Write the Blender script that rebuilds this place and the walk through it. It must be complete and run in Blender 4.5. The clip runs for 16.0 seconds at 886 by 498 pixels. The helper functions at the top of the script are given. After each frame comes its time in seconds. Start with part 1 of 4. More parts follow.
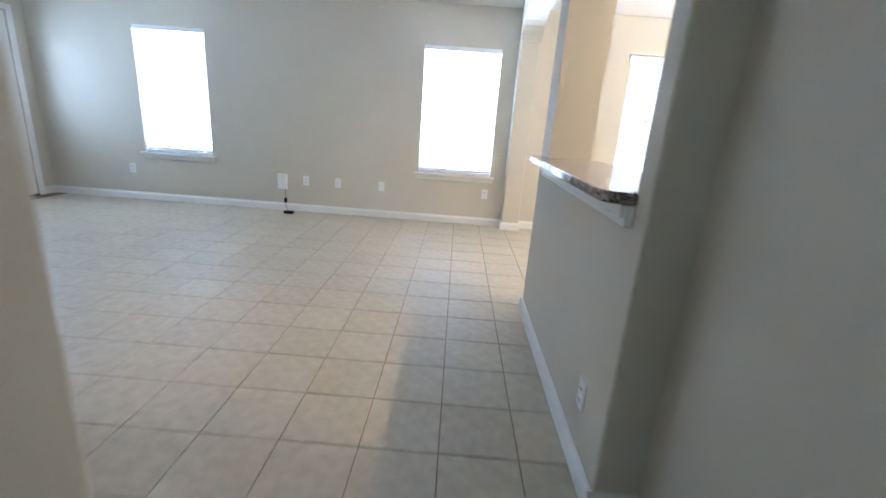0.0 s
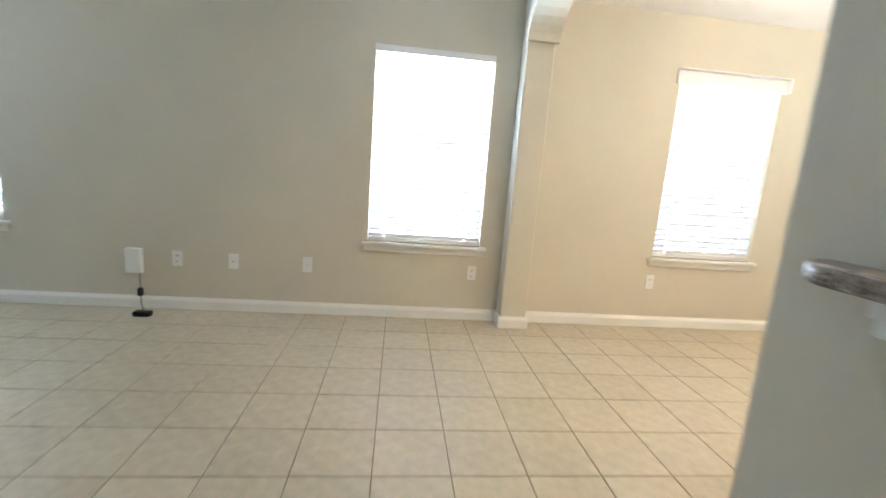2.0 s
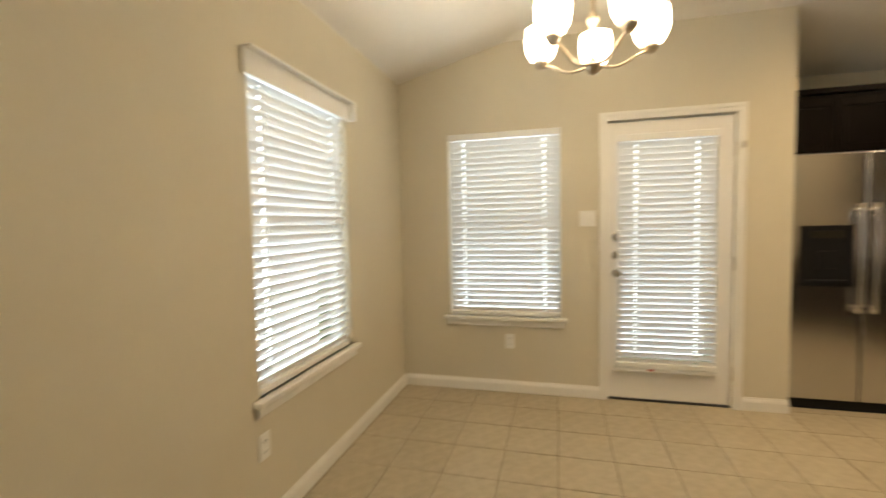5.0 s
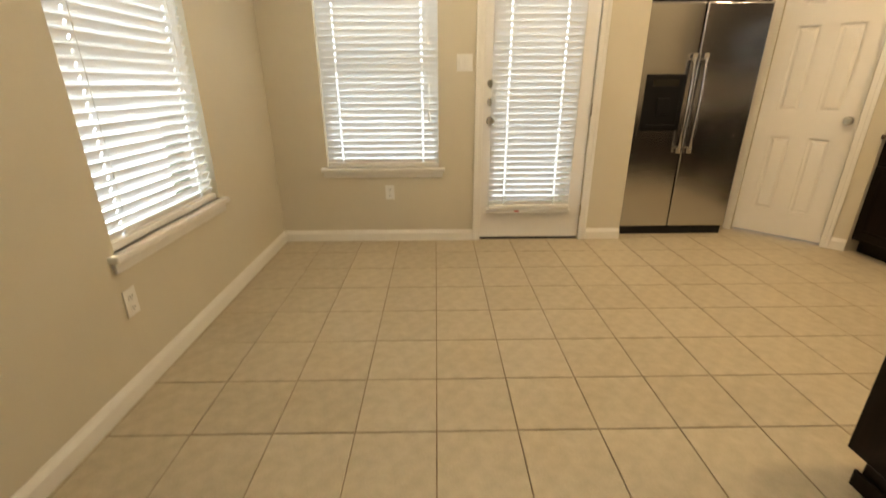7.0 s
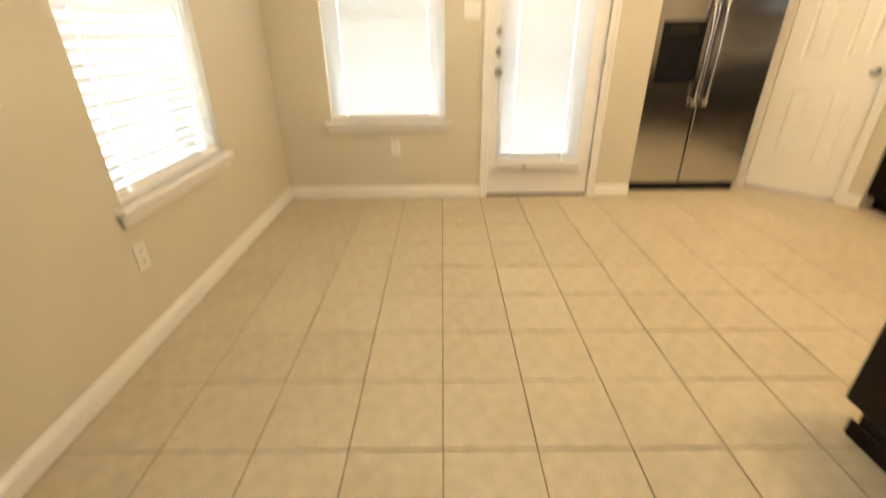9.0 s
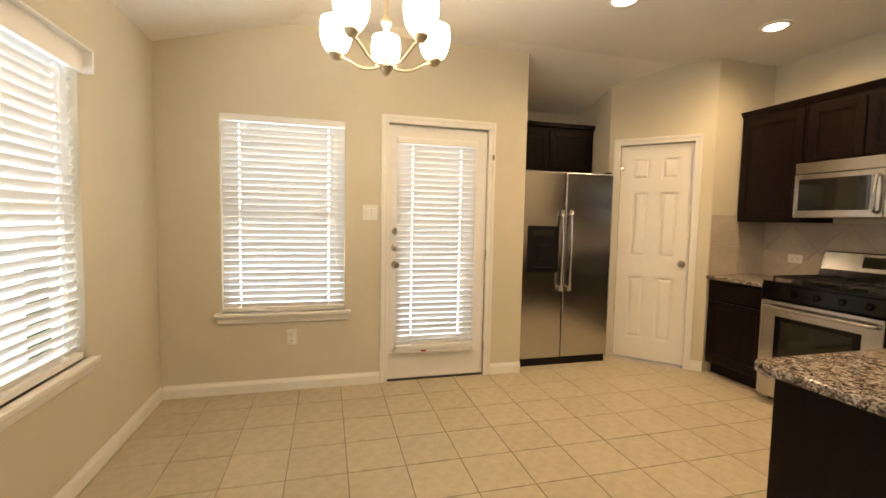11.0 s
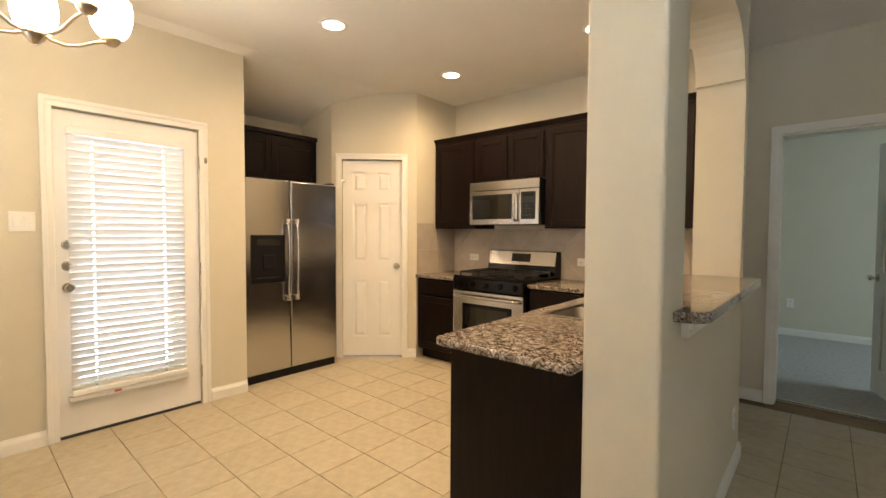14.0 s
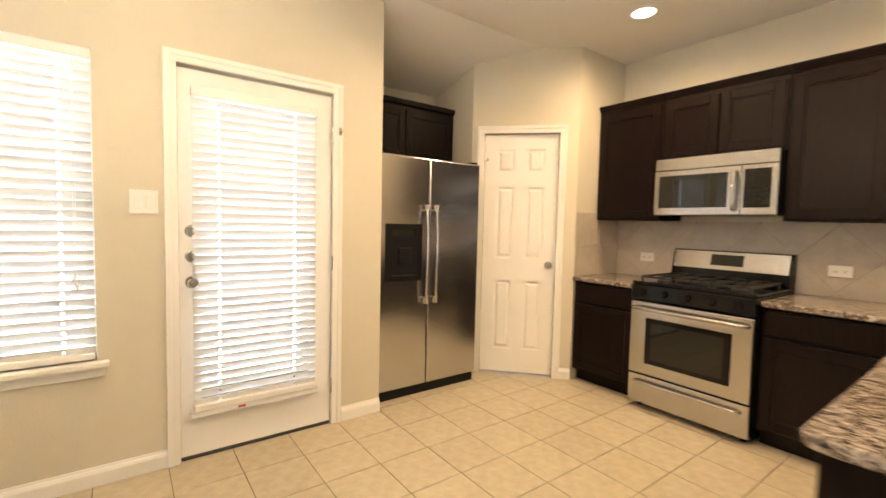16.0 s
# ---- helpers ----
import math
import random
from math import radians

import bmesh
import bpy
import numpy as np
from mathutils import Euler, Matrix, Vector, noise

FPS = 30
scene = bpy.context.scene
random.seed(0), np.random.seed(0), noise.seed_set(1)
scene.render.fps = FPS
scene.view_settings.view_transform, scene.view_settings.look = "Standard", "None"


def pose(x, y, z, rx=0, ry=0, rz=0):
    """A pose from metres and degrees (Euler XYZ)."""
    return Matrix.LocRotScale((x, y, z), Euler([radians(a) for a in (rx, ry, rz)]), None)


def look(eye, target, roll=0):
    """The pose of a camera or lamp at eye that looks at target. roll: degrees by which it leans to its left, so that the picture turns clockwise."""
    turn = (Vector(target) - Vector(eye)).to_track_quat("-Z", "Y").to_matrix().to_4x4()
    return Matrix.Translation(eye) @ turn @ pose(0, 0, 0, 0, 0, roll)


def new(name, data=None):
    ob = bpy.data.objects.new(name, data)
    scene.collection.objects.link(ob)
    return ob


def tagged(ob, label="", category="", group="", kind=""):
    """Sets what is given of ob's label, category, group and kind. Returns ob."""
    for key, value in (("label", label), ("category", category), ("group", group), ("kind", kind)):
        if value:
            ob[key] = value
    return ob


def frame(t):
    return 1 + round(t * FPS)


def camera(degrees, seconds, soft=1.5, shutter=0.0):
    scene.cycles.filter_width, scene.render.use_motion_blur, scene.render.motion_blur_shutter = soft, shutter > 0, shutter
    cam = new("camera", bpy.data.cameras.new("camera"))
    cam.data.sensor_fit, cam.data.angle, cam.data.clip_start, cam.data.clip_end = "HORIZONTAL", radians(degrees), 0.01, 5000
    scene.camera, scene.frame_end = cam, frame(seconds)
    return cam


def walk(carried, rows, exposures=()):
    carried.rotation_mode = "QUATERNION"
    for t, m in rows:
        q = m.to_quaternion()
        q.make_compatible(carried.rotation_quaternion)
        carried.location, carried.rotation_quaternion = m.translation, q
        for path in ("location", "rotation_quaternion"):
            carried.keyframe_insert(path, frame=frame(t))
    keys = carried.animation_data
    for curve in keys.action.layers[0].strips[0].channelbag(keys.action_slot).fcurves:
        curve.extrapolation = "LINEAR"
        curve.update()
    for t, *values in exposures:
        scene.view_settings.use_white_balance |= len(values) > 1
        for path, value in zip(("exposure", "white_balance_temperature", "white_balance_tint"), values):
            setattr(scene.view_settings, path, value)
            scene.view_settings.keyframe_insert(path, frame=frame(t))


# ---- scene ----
cam = camera(91.1, 16.0, shutter=0.5)
PATH = [
    (0, (0.839, 0.21, 1.216), (0.805, 2.129, 0.652), 4.2),
    (0.5, (0.758, 0.669, 1.223), (0.704, 2.606, 0.726), 4.1),
    (1, (0.669, 1.136, 1.22), (0.57, 3.099, 0.852), 4.2),
    (1.5, (0.615, 1.66, 1.186), (0.776, 3.626, 0.852), 2.7),
    (2, (0.588, 2.213, 1.157), (0.807, 4.171, 0.812), 4.3),
    (2.5, (0.64, 2.721, 1.184), (1.045, 4.665, 0.949), 1.6),
    (3, (0.723, 3.206, 1.209), (1.314, 5.107, 1.019), 1.9),
    (3.5, (0.815, 3.62, 1.25), (1.796, 5.356, 1.097), 2.1),
    (4, (0.891, 3.909, 1.334), (2.332, 5.284, 1.147), -1.5),
    (4.5, (1.043, 4.147, 1.344), (2.746, 5.19, 1.233), -1.0),
    (5, (1.137, 4.313, 1.339), (3.067, 4.821, 1.22), -1.2),
    (5.2, (1.154, 4.343, 1.332), (3.129, 4.644, 1.239), -2.0),
    (7.3, (1.118, 4.3, 1.188), (2.921, 4.265, 0.323), 0.6),
    (7.5, (1.121, 4.298, 1.175), (2.858, 4.271, 0.184), 0.7),
    (8, (1.123, 4.299, 1.162), (2.691, 4.305, -0.079), -0.2),
    (8.5, (1.125, 4.299, 1.162), (2.676, 4.308, -0.101), -0.4),
    (9, (1.119, 4.306, 1.193), (2.912, 4.309, 0.308), -0.5),
    (9.2, (1.112, 4.309, 1.212), (3.007, 4.296, 0.572), -0.7),
    (11.3, (1.114, 4.422, 1.313), (3.025, 3.833, 1.244), 0.5),
    (11.5, (1.11, 4.411, 1.303), (2.986, 3.718, 1.247), 0.2),
    (12, (1.087, 4.38, 1.298), (2.859, 3.454, 1.239), 0.1),
    (12.5, (1.066, 4.364, 1.295), (2.714, 3.233, 1.238), 0.1),
    (13, (1.037, 4.354, 1.297), (2.563, 3.064, 1.239), 0.2),
    (13.5, (1.022, 4.36, 1.293), (2.41, 2.922, 1.222), 0.1),
    (14, (1.009, 4.375, 1.296), (2.33, 2.875, 1.222), 0.3),
    (14.5, (1.029, 4.393, 1.291), (2.399, 2.94, 1.185), 0.1),
    (15, (1.181, 4.392, 1.272), (2.672, 3.071, 1.094), 0.6),
    (15.5, (1.524, 4.252, 1.294), (3.116, 3.044, 1.219), 0.5),
    (16, (1.949, 4.179, 1.277), (3.556, 2.994, 1.161), 1.3),
]
EXPOSURES = [(0, 1.12, 4950, 15), (1, 1.25, 5200, 12), (2, 0.88, 5550, 10), (2.5, 0.55, 5850, 9), (3, 0.38, 6050, 8), (5, -0.22, 7000, 8), (8.5, 0.26, 7200, 10), (9, 0.45, 7200, 10), (11.5, -0.05, 7400, 14), (12, -0.08, 7400, 14), (14, 0.42, 7000, 14), (15, 0.52, 6950, 14), (16, 0.6, 6900, 14)]
walk(cam, [(t, look(eye, target, roll)) for t, eye, target, roll in PATH], EXPOSURES)

# ---- light ----
DAY = (0.74, 0.87, 1.0)
WARM = (1.0, 0.72, 0.42)
world = bpy.data.worlds.new("world")
scene.world = world
world.use_nodes = True
sky = world.node_tree.nodes.new("ShaderNodeTexSky")
sky.sky_type = "NISHITA"
sky.sun_disc = False
sky.sun_elevation, sky.sun_rotation = radians(57), radians(180)
world.node_tree.links.new(sky.outputs[0], world.node_tree.nodes["Background"].inputs[0])
world.node_tree.nodes["Background"].inputs[1].default_value = 0.12
sun = new("sun", bpy.data.lights.new("sun", "SUN"))
sun.data.energy, sun.data.angle, sun.data.color = 2.5, radians(0.5), (1, 0.95, 0.88)
sun.matrix_world = look((0, 0, 10), (-0.3, 6.0, 0.5))


def daylight(eye, target, w, h, watts):
    """The sky's light in a window's opening."""
    d = bpy.data.lights.new("window_daylight", "AREA")
    d.shape, d.size, d.size_y, d.energy, d.color = "RECTANGLE", w, h, watts, DAY
    ob = new("window_daylight", d)
    ob.matrix_world = look(eye, target)
    return ob


W_LIVING, W_DINING, W_PATIO, W_DOOR, W_ENTRY, W_BED = 112, 28, 19, 13, 7, 20
daylight((-2.58, 5.80, 1.32), (-2.58, 0, 1.32), 0.84, 1.40, W_LIVING)
daylight((0.80, 5.80, 1.33), (0.80, 0, 1.33), 0.90, 1.40, W_LIVING)
daylight((3.13, 5.80, 1.31), (3.13, 0, 1.31), 0.90, 1.44, W_DINING)
daylight((4.80, 4.72, 1.31), (0, 4.72, 1.31), 0.90, 1.44, W_PATIO)
daylight((4.75, 3.56, 1.10), (0, 3.56, 1.10), 0.60, 1.60, W_DOOR)
daylight((-4.40, 4.88, 1.50), (0, 4.88, 1.50), 0.60, 0.95, W_ENTRY)
daylight((-1.85, -1.3, 1.3), (4, -1.3, 1.3), 1.2, 1.4, W_BED).data.color = (0.62, 0.85, 1.0)
CAN_WATTS, SHADE_GLOW = 10, 24.0

# ---- materials ----


def mat(name, color, rough=0.5, metal=0.0, var=0.06, scale=6.0, bump=0.0, bscale=150.0, coat=0.0, rnd=0.0, stretch=(1, 1, 1), color2=None, detail=5.0, spec=0.5, rvar=0.12):
    """A principled material: two scales of colour noise, optional per-object shift, fine relief."""
    m = bpy.data.materials.new(name)
    m.use_nodes = True
    nt = m.node_tree
    n, l = nt.nodes, nt.links
    p = n["Principled BSDF"]
    p.inputs["Roughness"].default_value = rough
    p.inputs["Metallic"].default_value = metal
    p.inputs["Coat Weight"].default_value = coat
    p.inputs["Specular IOR Level"].default_value = spec
    tc = n.new("ShaderNodeTexCoord")
    mp = n.new("ShaderNodeMapping")
    mp.inputs["Scale"].default_value = stretch
    l.new(tc.outputs["Object"], mp.inputs[0])
    big = n.new("ShaderNodeTexNoise")
    big.inputs["Scale"].default_value, big.inputs["Detail"].default_value = scale, detail
    fine = n.new("ShaderNodeTexNoise")
    fine.inputs["Scale"].default_value, fine.inputs["Detail"].default_value = scale * 9, 4
    l.new(mp.outputs[0], big.inputs["Vector"])
    l.new(mp.outputs[0], fine.inputs["Vector"])
    add = n.new("ShaderNodeMath")
    add.operation = "MULTIPLY_ADD"
    add.inputs[1].default_value = 0.4
    l.new(fine.outputs[0], add.inputs[0])
    l.new(big.outputs[0], add.inputs[2])
    ramp = n.new("ShaderNodeMapRange")
    ramp.inputs[1].default_value, ramp.inputs[2].default_value = 0.4, 1.0
    l.new(add.outputs[0], ramp.inputs[0])
    src = ramp.outputs[0]
    if rnd:
        oi = n.new("ShaderNodeObjectInfo")
        mix = n.new("ShaderNodeMath")
        mix.operation = "MULTIPLY_ADD"
        mix.inputs[1].default_value = rnd
        l.new(oi.outputs["Random"], mix.inputs[0])
        l.new(src, mix.inputs[2])
        src = mix.outputs[0]
    c = n.new("ShaderNodeMix")
    c.data_type = "RGBA"
    a = [max(0, v * (1 - var)) for v in color]
    b = list(color2) if color2 else [min(1, v * (1 + var)) for v in color]
    c.inputs[6].default_value, c.inputs[7].default_value = (*a, 1), (*b, 1)
    l.new(src, c.inputs[0])
    l.new(c.outputs[2], p.inputs["Base Color"])
    rr = n.new("ShaderNodeMapRange")
    rr.inputs[3].default_value, rr.inputs[4].default_value = rough * (1 - rvar), min(1, rough * (1 + rvar))
    l.new(fine.outputs[0], rr.inputs[0])
    l.new(rr.outputs[0], p.inputs["Roughness"])
    if bump:
        bn = n.new("ShaderNodeTexNoise")
        bn.inputs["Scale"].default_value, bn.inputs["Detail"].default_value = bscale, 3
        l.new(mp.outputs[0], bn.inputs["Vector"])
        bp = n.new("ShaderNodeBump")
        bp.inputs["Strength"].default_value, bp.inputs["Distance"].default_value = bump, 0.002
        l.new(bn.outputs[0], bp.inputs["Height"])
        l.new(bp.outputs[0], p.inputs["Normal"])
    return m


def glow(name, color, strength):
    m = bpy.data.materials.new(name)
    m.use_nodes = True
    p = m.node_tree.nodes["Principled BSDF"]
    p.inputs["Base Color"].default_value = (0.9, 0.88, 0.82, 1)
    p.inputs["Emission Color"].default_value = (*color, 1)
    p.inputs["Emission Strength"].default_value = strength
    return m


def slat_material():
    """White faux wood that lets some daylight through."""
    m = bpy.data.materials.new("blind_slat_white")
    m.use_nodes = True
    n, l = m.node_tree.nodes, m.node_tree.links
    p = n["Principled BSDF"]
    p.inputs["Base Color"].default_value = (0.86, 0.86, 0.85, 1)
    p.inputs["Roughness"].default_value = 0.45
    t = n.new("ShaderNodeBsdfTranslucent")
    t.inputs[0].default_value = (0.92, 0.94, 0.97, 1)
    noise_tex = n.new("ShaderNodeTexNoise")
    noise_tex.inputs["Scale"].default_value = 8
    mr = n.new("ShaderNodeMapRange")
    mr.inputs[3].default_value, mr.inputs[4].default_value = 0.013, 0.018
    l.new(noise_tex.outputs[0], mr.inputs[0])
    x = n.new("ShaderNodeMixShader")
    l.new(mr.outputs[0], x.inputs[0])
    l.new(p.outputs[0], x.inputs[1])
    l.new(t.outputs[0], x.inputs[2])
    l.new(x.outputs[0], n["Material Output"].inputs[0])
    return m


def granite_material():
    m = bpy.data.materials.new("granite")
    m.use_nodes = True
    n, l = m.node_tree.nodes, m.node_tree.links
    p = n["Principled BSDF"]
    p.inputs["Roughness"].default_value = 0.07
    tc = n.new("ShaderNodeTexCoord")
    warp = n.new("ShaderNodeTexNoise")
    warp.inputs["Scale"].default_value = 14
    vm = n.new("ShaderNodeMix")
    vm.data_type = "RGBA"
    vm.inputs[0].default_value = 0.06
    l.new(tc.outputs["Object"], warp.inputs["Vector"])
    l.new(tc.outputs["Object"], vm.inputs[6])
    l.new(warp.outputs["Color"], vm.inputs[7])
    v = n.new("ShaderNodeTexVoronoi")
    v.inputs["Scale"].default_value = 185
    l.new(vm.outputs[2], v.inputs["Vector"])
    sep = n.new("ShaderNodeSeparateColor")
    l.new(v.outputs["Color"], sep.inputs[0])
    cloud = n.new("ShaderNodeTexNoise")
    cloud.inputs["Scale"].default_value, cloud.inputs["Detail"].default_value = 34, 4
    l.new(tc.outputs["Object"], cloud.inputs["Vector"])
    ad = n.new("ShaderNodeMath")
    ad.operation = "MULTIPLY_ADD"
    ad.inputs[1].default_value = 0.55
    l.new(sep.outputs[0], ad.inputs[0])
    l.new(cloud.outputs[0], ad.inputs[2])
    r = n.new("ShaderNodeValToRGB")
    r.color_ramp.interpolation = "CONSTANT"
    e = r.color_ramp.elements
    e[0].position, e[0].color = 0.0, (0.012, 0.010, 0.010, 1)
    e[1].position, e[1].color = 0.55, (0.10, 0.07, 0.055, 1)
    for pos, col in ((0.68, (0.17, 0.13, 0.10, 1)), (0.80, (0.30, 0.25, 0.21, 1)), (0.95, (0.44, 0.40, 0.35, 1))):
        el = e.new(pos)
        el.color = col
    l.new(ad.outputs[0], r.inputs[0])
    l.new(r.outputs[0], p.inputs["Base Color"])
    return m


def glass_material():
    m = bpy.data.materials.new("window_glass")
    m.use_nodes = True
    p = m.node_tree.nodes["Principled BSDF"]
    p.inputs["Base Color"].default_value = (0.97, 0.99, 0.98, 1)
    p.inputs["Roughness"].default_value = 0.02
    p.inputs["Transmission Weight"].default_value = 1
    p.inputs["IOR"].default_value = 1.1
    return m


M_WALL = mat("wall_paint", (0.62, 0.57, 0.455), 0.75, var=0.03, scale=2.0, bump=0.35, bscale=120)
M_CEIL = mat("ceiling_paint", (0.80, 0.77, 0.71), 0.85, var=0.03, scale=2.5, bump=0.4, bscale=90)
M_TRIM = mat("trim_white", (0.80, 0.78, 0.73), 0.38, var=0.03, scale=3)
M_DOORW = mat("door_white", (0.80, 0.78, 0.74), 0.42, var=0.03, scale=3, bump=0.05)
M_TILE = mat("floor_tile_beige", (0.42, 0.358, 0.25), 0.45, spec=0.38, var=0.12, scale=17, rnd=0.25, color2=(0.51, 0.445, 0.325), bump=0.04, bscale=40)
M_GROUT = mat("grout_brown", (0.23, 0.165, 0.10), 0.9, var=0.25, scale=8, bump=0.3)
M_CARPET = mat("carpet_grey", (0.42, 0.41, 0.40), 0.95, var=0.2, scale=30, bump=1.0, bscale=400)
M_SLAT = slat_material()
M_BLINDW = mat("blind_white", (0.82, 0.81, 0.78), 0.45, var=0.02, scale=4)
M_GLASS = glass_material()
M_CAB = mat("espresso_wood", (0.0065, 0.0036, 0.0032), 0.33, var=0.3, scale=7, stretch=(9, 9, 0.7), color2=(0.013, 0.0072, 0.006), bump=0.08, bscale=40, spec=0.13)
M_GRAN = granite_material()
M_STEEL = mat("stainless_steel", (0.56, 0.55, 0.555), 0.2, metal=1.0, var=0.015, scale=1.2, stretch=(5, 5, 0.08), rvar=0.03)
M_STEELH = mat("stainless_brushed_across", (0.52, 0.505, 0.49), 0.2, metal=1.0, var=0.02, scale=1.5, stretch=(0.1, 8, 8), rvar=0.04)
M_BLACK = mat("black_enamel", (0.004, 0.004, 0.005), 0.11, var=0.2, scale=5, spec=0.25)
M_IRON = mat("cast_iron", (0.015, 0.015, 0.015), 0.6, var=0.3, scale=20, bump=0.3)
M_DGLASS = mat("dark_glass", (0.010, 0.010, 0.009), 0.05, var=0.2, scale=3, spec=0.5)
M_SINK = mat("sink_steel", (0.24, 0.225, 0.205), 0.52, metal=1.0, var=0.04, scale=4)
M_CHROME = mat("satin_nickel", (0.62, 0.59, 0.54), 0.25, metal=1.0, var=0.05)
M_NICKEL = mat("brushed_nickel_warm", (0.55, 0.47, 0.36), 0.32, metal=1.0, var=0.08, scale=10)
M_PLATE = mat("plate_white", (0.80, 0.79, 0.75), 0.4, var=0.02)
M_SPLASH = mat("backsplash_tile", (0.42, 0.36, 0.29), 0.35, var=0.08, scale=7, rnd=0.3, color2=(0.52, 0.46, 0.39), bump=0.1)
M_SGROUT = mat("backsplash_grout", (0.33, 0.28, 0.225), 0.9, var=0.1)
M_PLASTB = mat("black_plastic", (0.006, 0.006, 0.007), 0.5, var=0.1, spec=0.25)
M_DARK = mat("slot_dark", (0.03, 0.03, 0.03), 0.6, var=0.1)
M_RED = mat("label_red", (0.45, 0.06, 0.04), 0.5, var=0.1)
M_SHADE = glow("lamp_shade_glass", (1.0, 0.80, 0.55), SHADE_GLOW)
M_CAN = glow("can_light_lens", (1.0, 0.84, 0.62), 12.0)
M_GRASS = mat("lawn", (0.09, 0.13, 0.05), 0.9, var=0.4, scale=1.0, bump=0.5)
M_FENCE = mat("cedar_fence", (0.33, 0.20, 0.12), 0.8, var=0.3, scale=3, stretch=(6, 6, 0.6))
M_SIDING = mat("exterior_brick_tone", (0.36, 0.24, 0.18), 0.85, var=0.2, scale=9, bump=0.3)

# ---- builders ----
ORIGIN = {}


def box(bm, x0, x1, y0, y1, z0, z1):
    made = bmesh.ops.create_cube(bm, size=1.0)["verts"]
    for v in made:
        v.co = Vector(((x0 + x1) / 2 + v.co.x * (x1 - x0), (y0 + y1) / 2 + v.co.y * (y1 - y0), (z0 + z1) / 2 + v.co.z * (z1 - z0)))
    return made


def boxes(*dims, bevel=0.0, seg=2):
    bm = bmesh.new()
    for d in dims:
        box(bm, *d)
    if bevel:
        bmesh.ops.bevel(bm, geom=bm.edges[:], offset=bevel, segments=seg, affect="EDGES", profile=0.5)
    return bm


def cyl(bm, a, b, r, r2=None, seg=16):
    a, b = Vector(a), Vector(b)
    m = Matrix.Translation((a + b) / 2) @ (b - a).to_track_quat("Z", "Y").to_matrix().to_4x4()
    bmesh.ops.create_cone(bm, cap_ends=True, segments=seg, radius1=r, radius2=r if r2 is None else r2, depth=(b - a).length, matrix=m)
    return bm


def tube(points, r, seg=10):
    """A round bar along a smooth run of points."""
    bm = bmesh.new()
    pts = [Vector(p) for p in points]
    rings = []
    for i, p in enumerate(pts):
        d = (pts[min(i + 1, len(pts) - 1)] - pts[max(i - 1, 0)]).normalized()
        side = d.cross(Vector((0.31, 0.17, 0.93)))
        side.normalize()
        up = d.cross(side)
        rings.append([bm.verts.new(p + r * (math.cos(a) * side + math.sin(a) * up)) for a in [2 * math.pi * k / seg for k in range(seg)]])
    for q, w in zip(rings, rings[1:]):
        for k in range(seg):
            bm.faces.new((q[k], q[(k + 1) % seg], w[(k + 1) % seg], w[k]))
    bm.faces.new(rings[0][::-1])
    bm.faces.new(rings[-1])
    bmesh.ops.recalc_face_normals(bm, faces=bm.faces[:])
    return bm


def lathe(profile, seg=28, at=(0, 0, 0)):
    """A turned shape from (radius, height) pairs."""
    bm = bmesh.new()
    rings = [[bm.verts.new((at[0] + r * math.cos(2 * math.pi * k / seg), at[1] + r * math.sin(2 * math.pi * k / seg), at[2] + z)) for k in range(seg)] for r, z in profile]
    for q, w in zip(rings, rings[1:]):
        for k in range(seg):
            bm.faces.new((q[k], q[(k + 1) % seg], w[(k + 1) % seg], w[k]))
    bmesh.ops.recalc_face_normals(bm, faces=bm.faces[:])
    return bm


def prism(profile, axis, a, b):
    """A flat outline pulled from a to b along an axis; the outline gives the other two coordinates in order."""
    bm = bmesh.new()

    def co(u, v, w):
        return {"x": (w, u, v), "y": (u, w, v), "z": (u, v, w)}[axis]
    lo = [bm.verts.new(co(u, v, a)) for u, v in profile]
    hi = [bm.verts.new(co(u, v, b)) for u, v in profile]
    n = len(profile)
    bm.faces.new(lo)
    bm.faces.new(hi[::-1])
    for k in range(n):
        bm.faces.new((lo[k], hi[k], hi[(k + 1) % n], lo[(k + 1) % n]))
    bmesh.ops.recalc_face_normals(bm, faces=bm.faces[:])
    return bm


def finish(name, bm, material, smooth=False):
    me = bpy.data.meshes.new(name)
    bm.to_mesh(me)
    bm.free()
    me.materials.append(material)
    if smooth:
        for p in me.polygons:
            p.use_smooth = True
    return new(name, me)


def structure(name, bm, material, label="", category=""):
    return tagged(finish(name, bm, material), label, category, kind="structure")


def thing(name, at, label, category, group="", turn=0.0, local=False, kind=""):
    """An Empty at a thing's base. Parts are then given in world metres, or in its own when local."""
    ob = new(name)
    ob.empty_display_size = 0.1
    ob.matrix_world = pose(*at, 0, 0, turn)
    ORIGIN[ob] = Vector((0, 0, 0)) if local else Vector(at)
    return tagged(ob, label, category, group, kind)


def part(name, bm, material, parent, label="", smooth=False):
    o = ORIGIN.get(parent, Vector((0, 0, 0)))
    bmesh.ops.translate(bm, verts=bm.verts[:], vec=-o)
    ob = finish(name, bm, material, smooth)
    ob.parent = parent
    ORIGIN[ob] = o
    return tagged(ob, label)


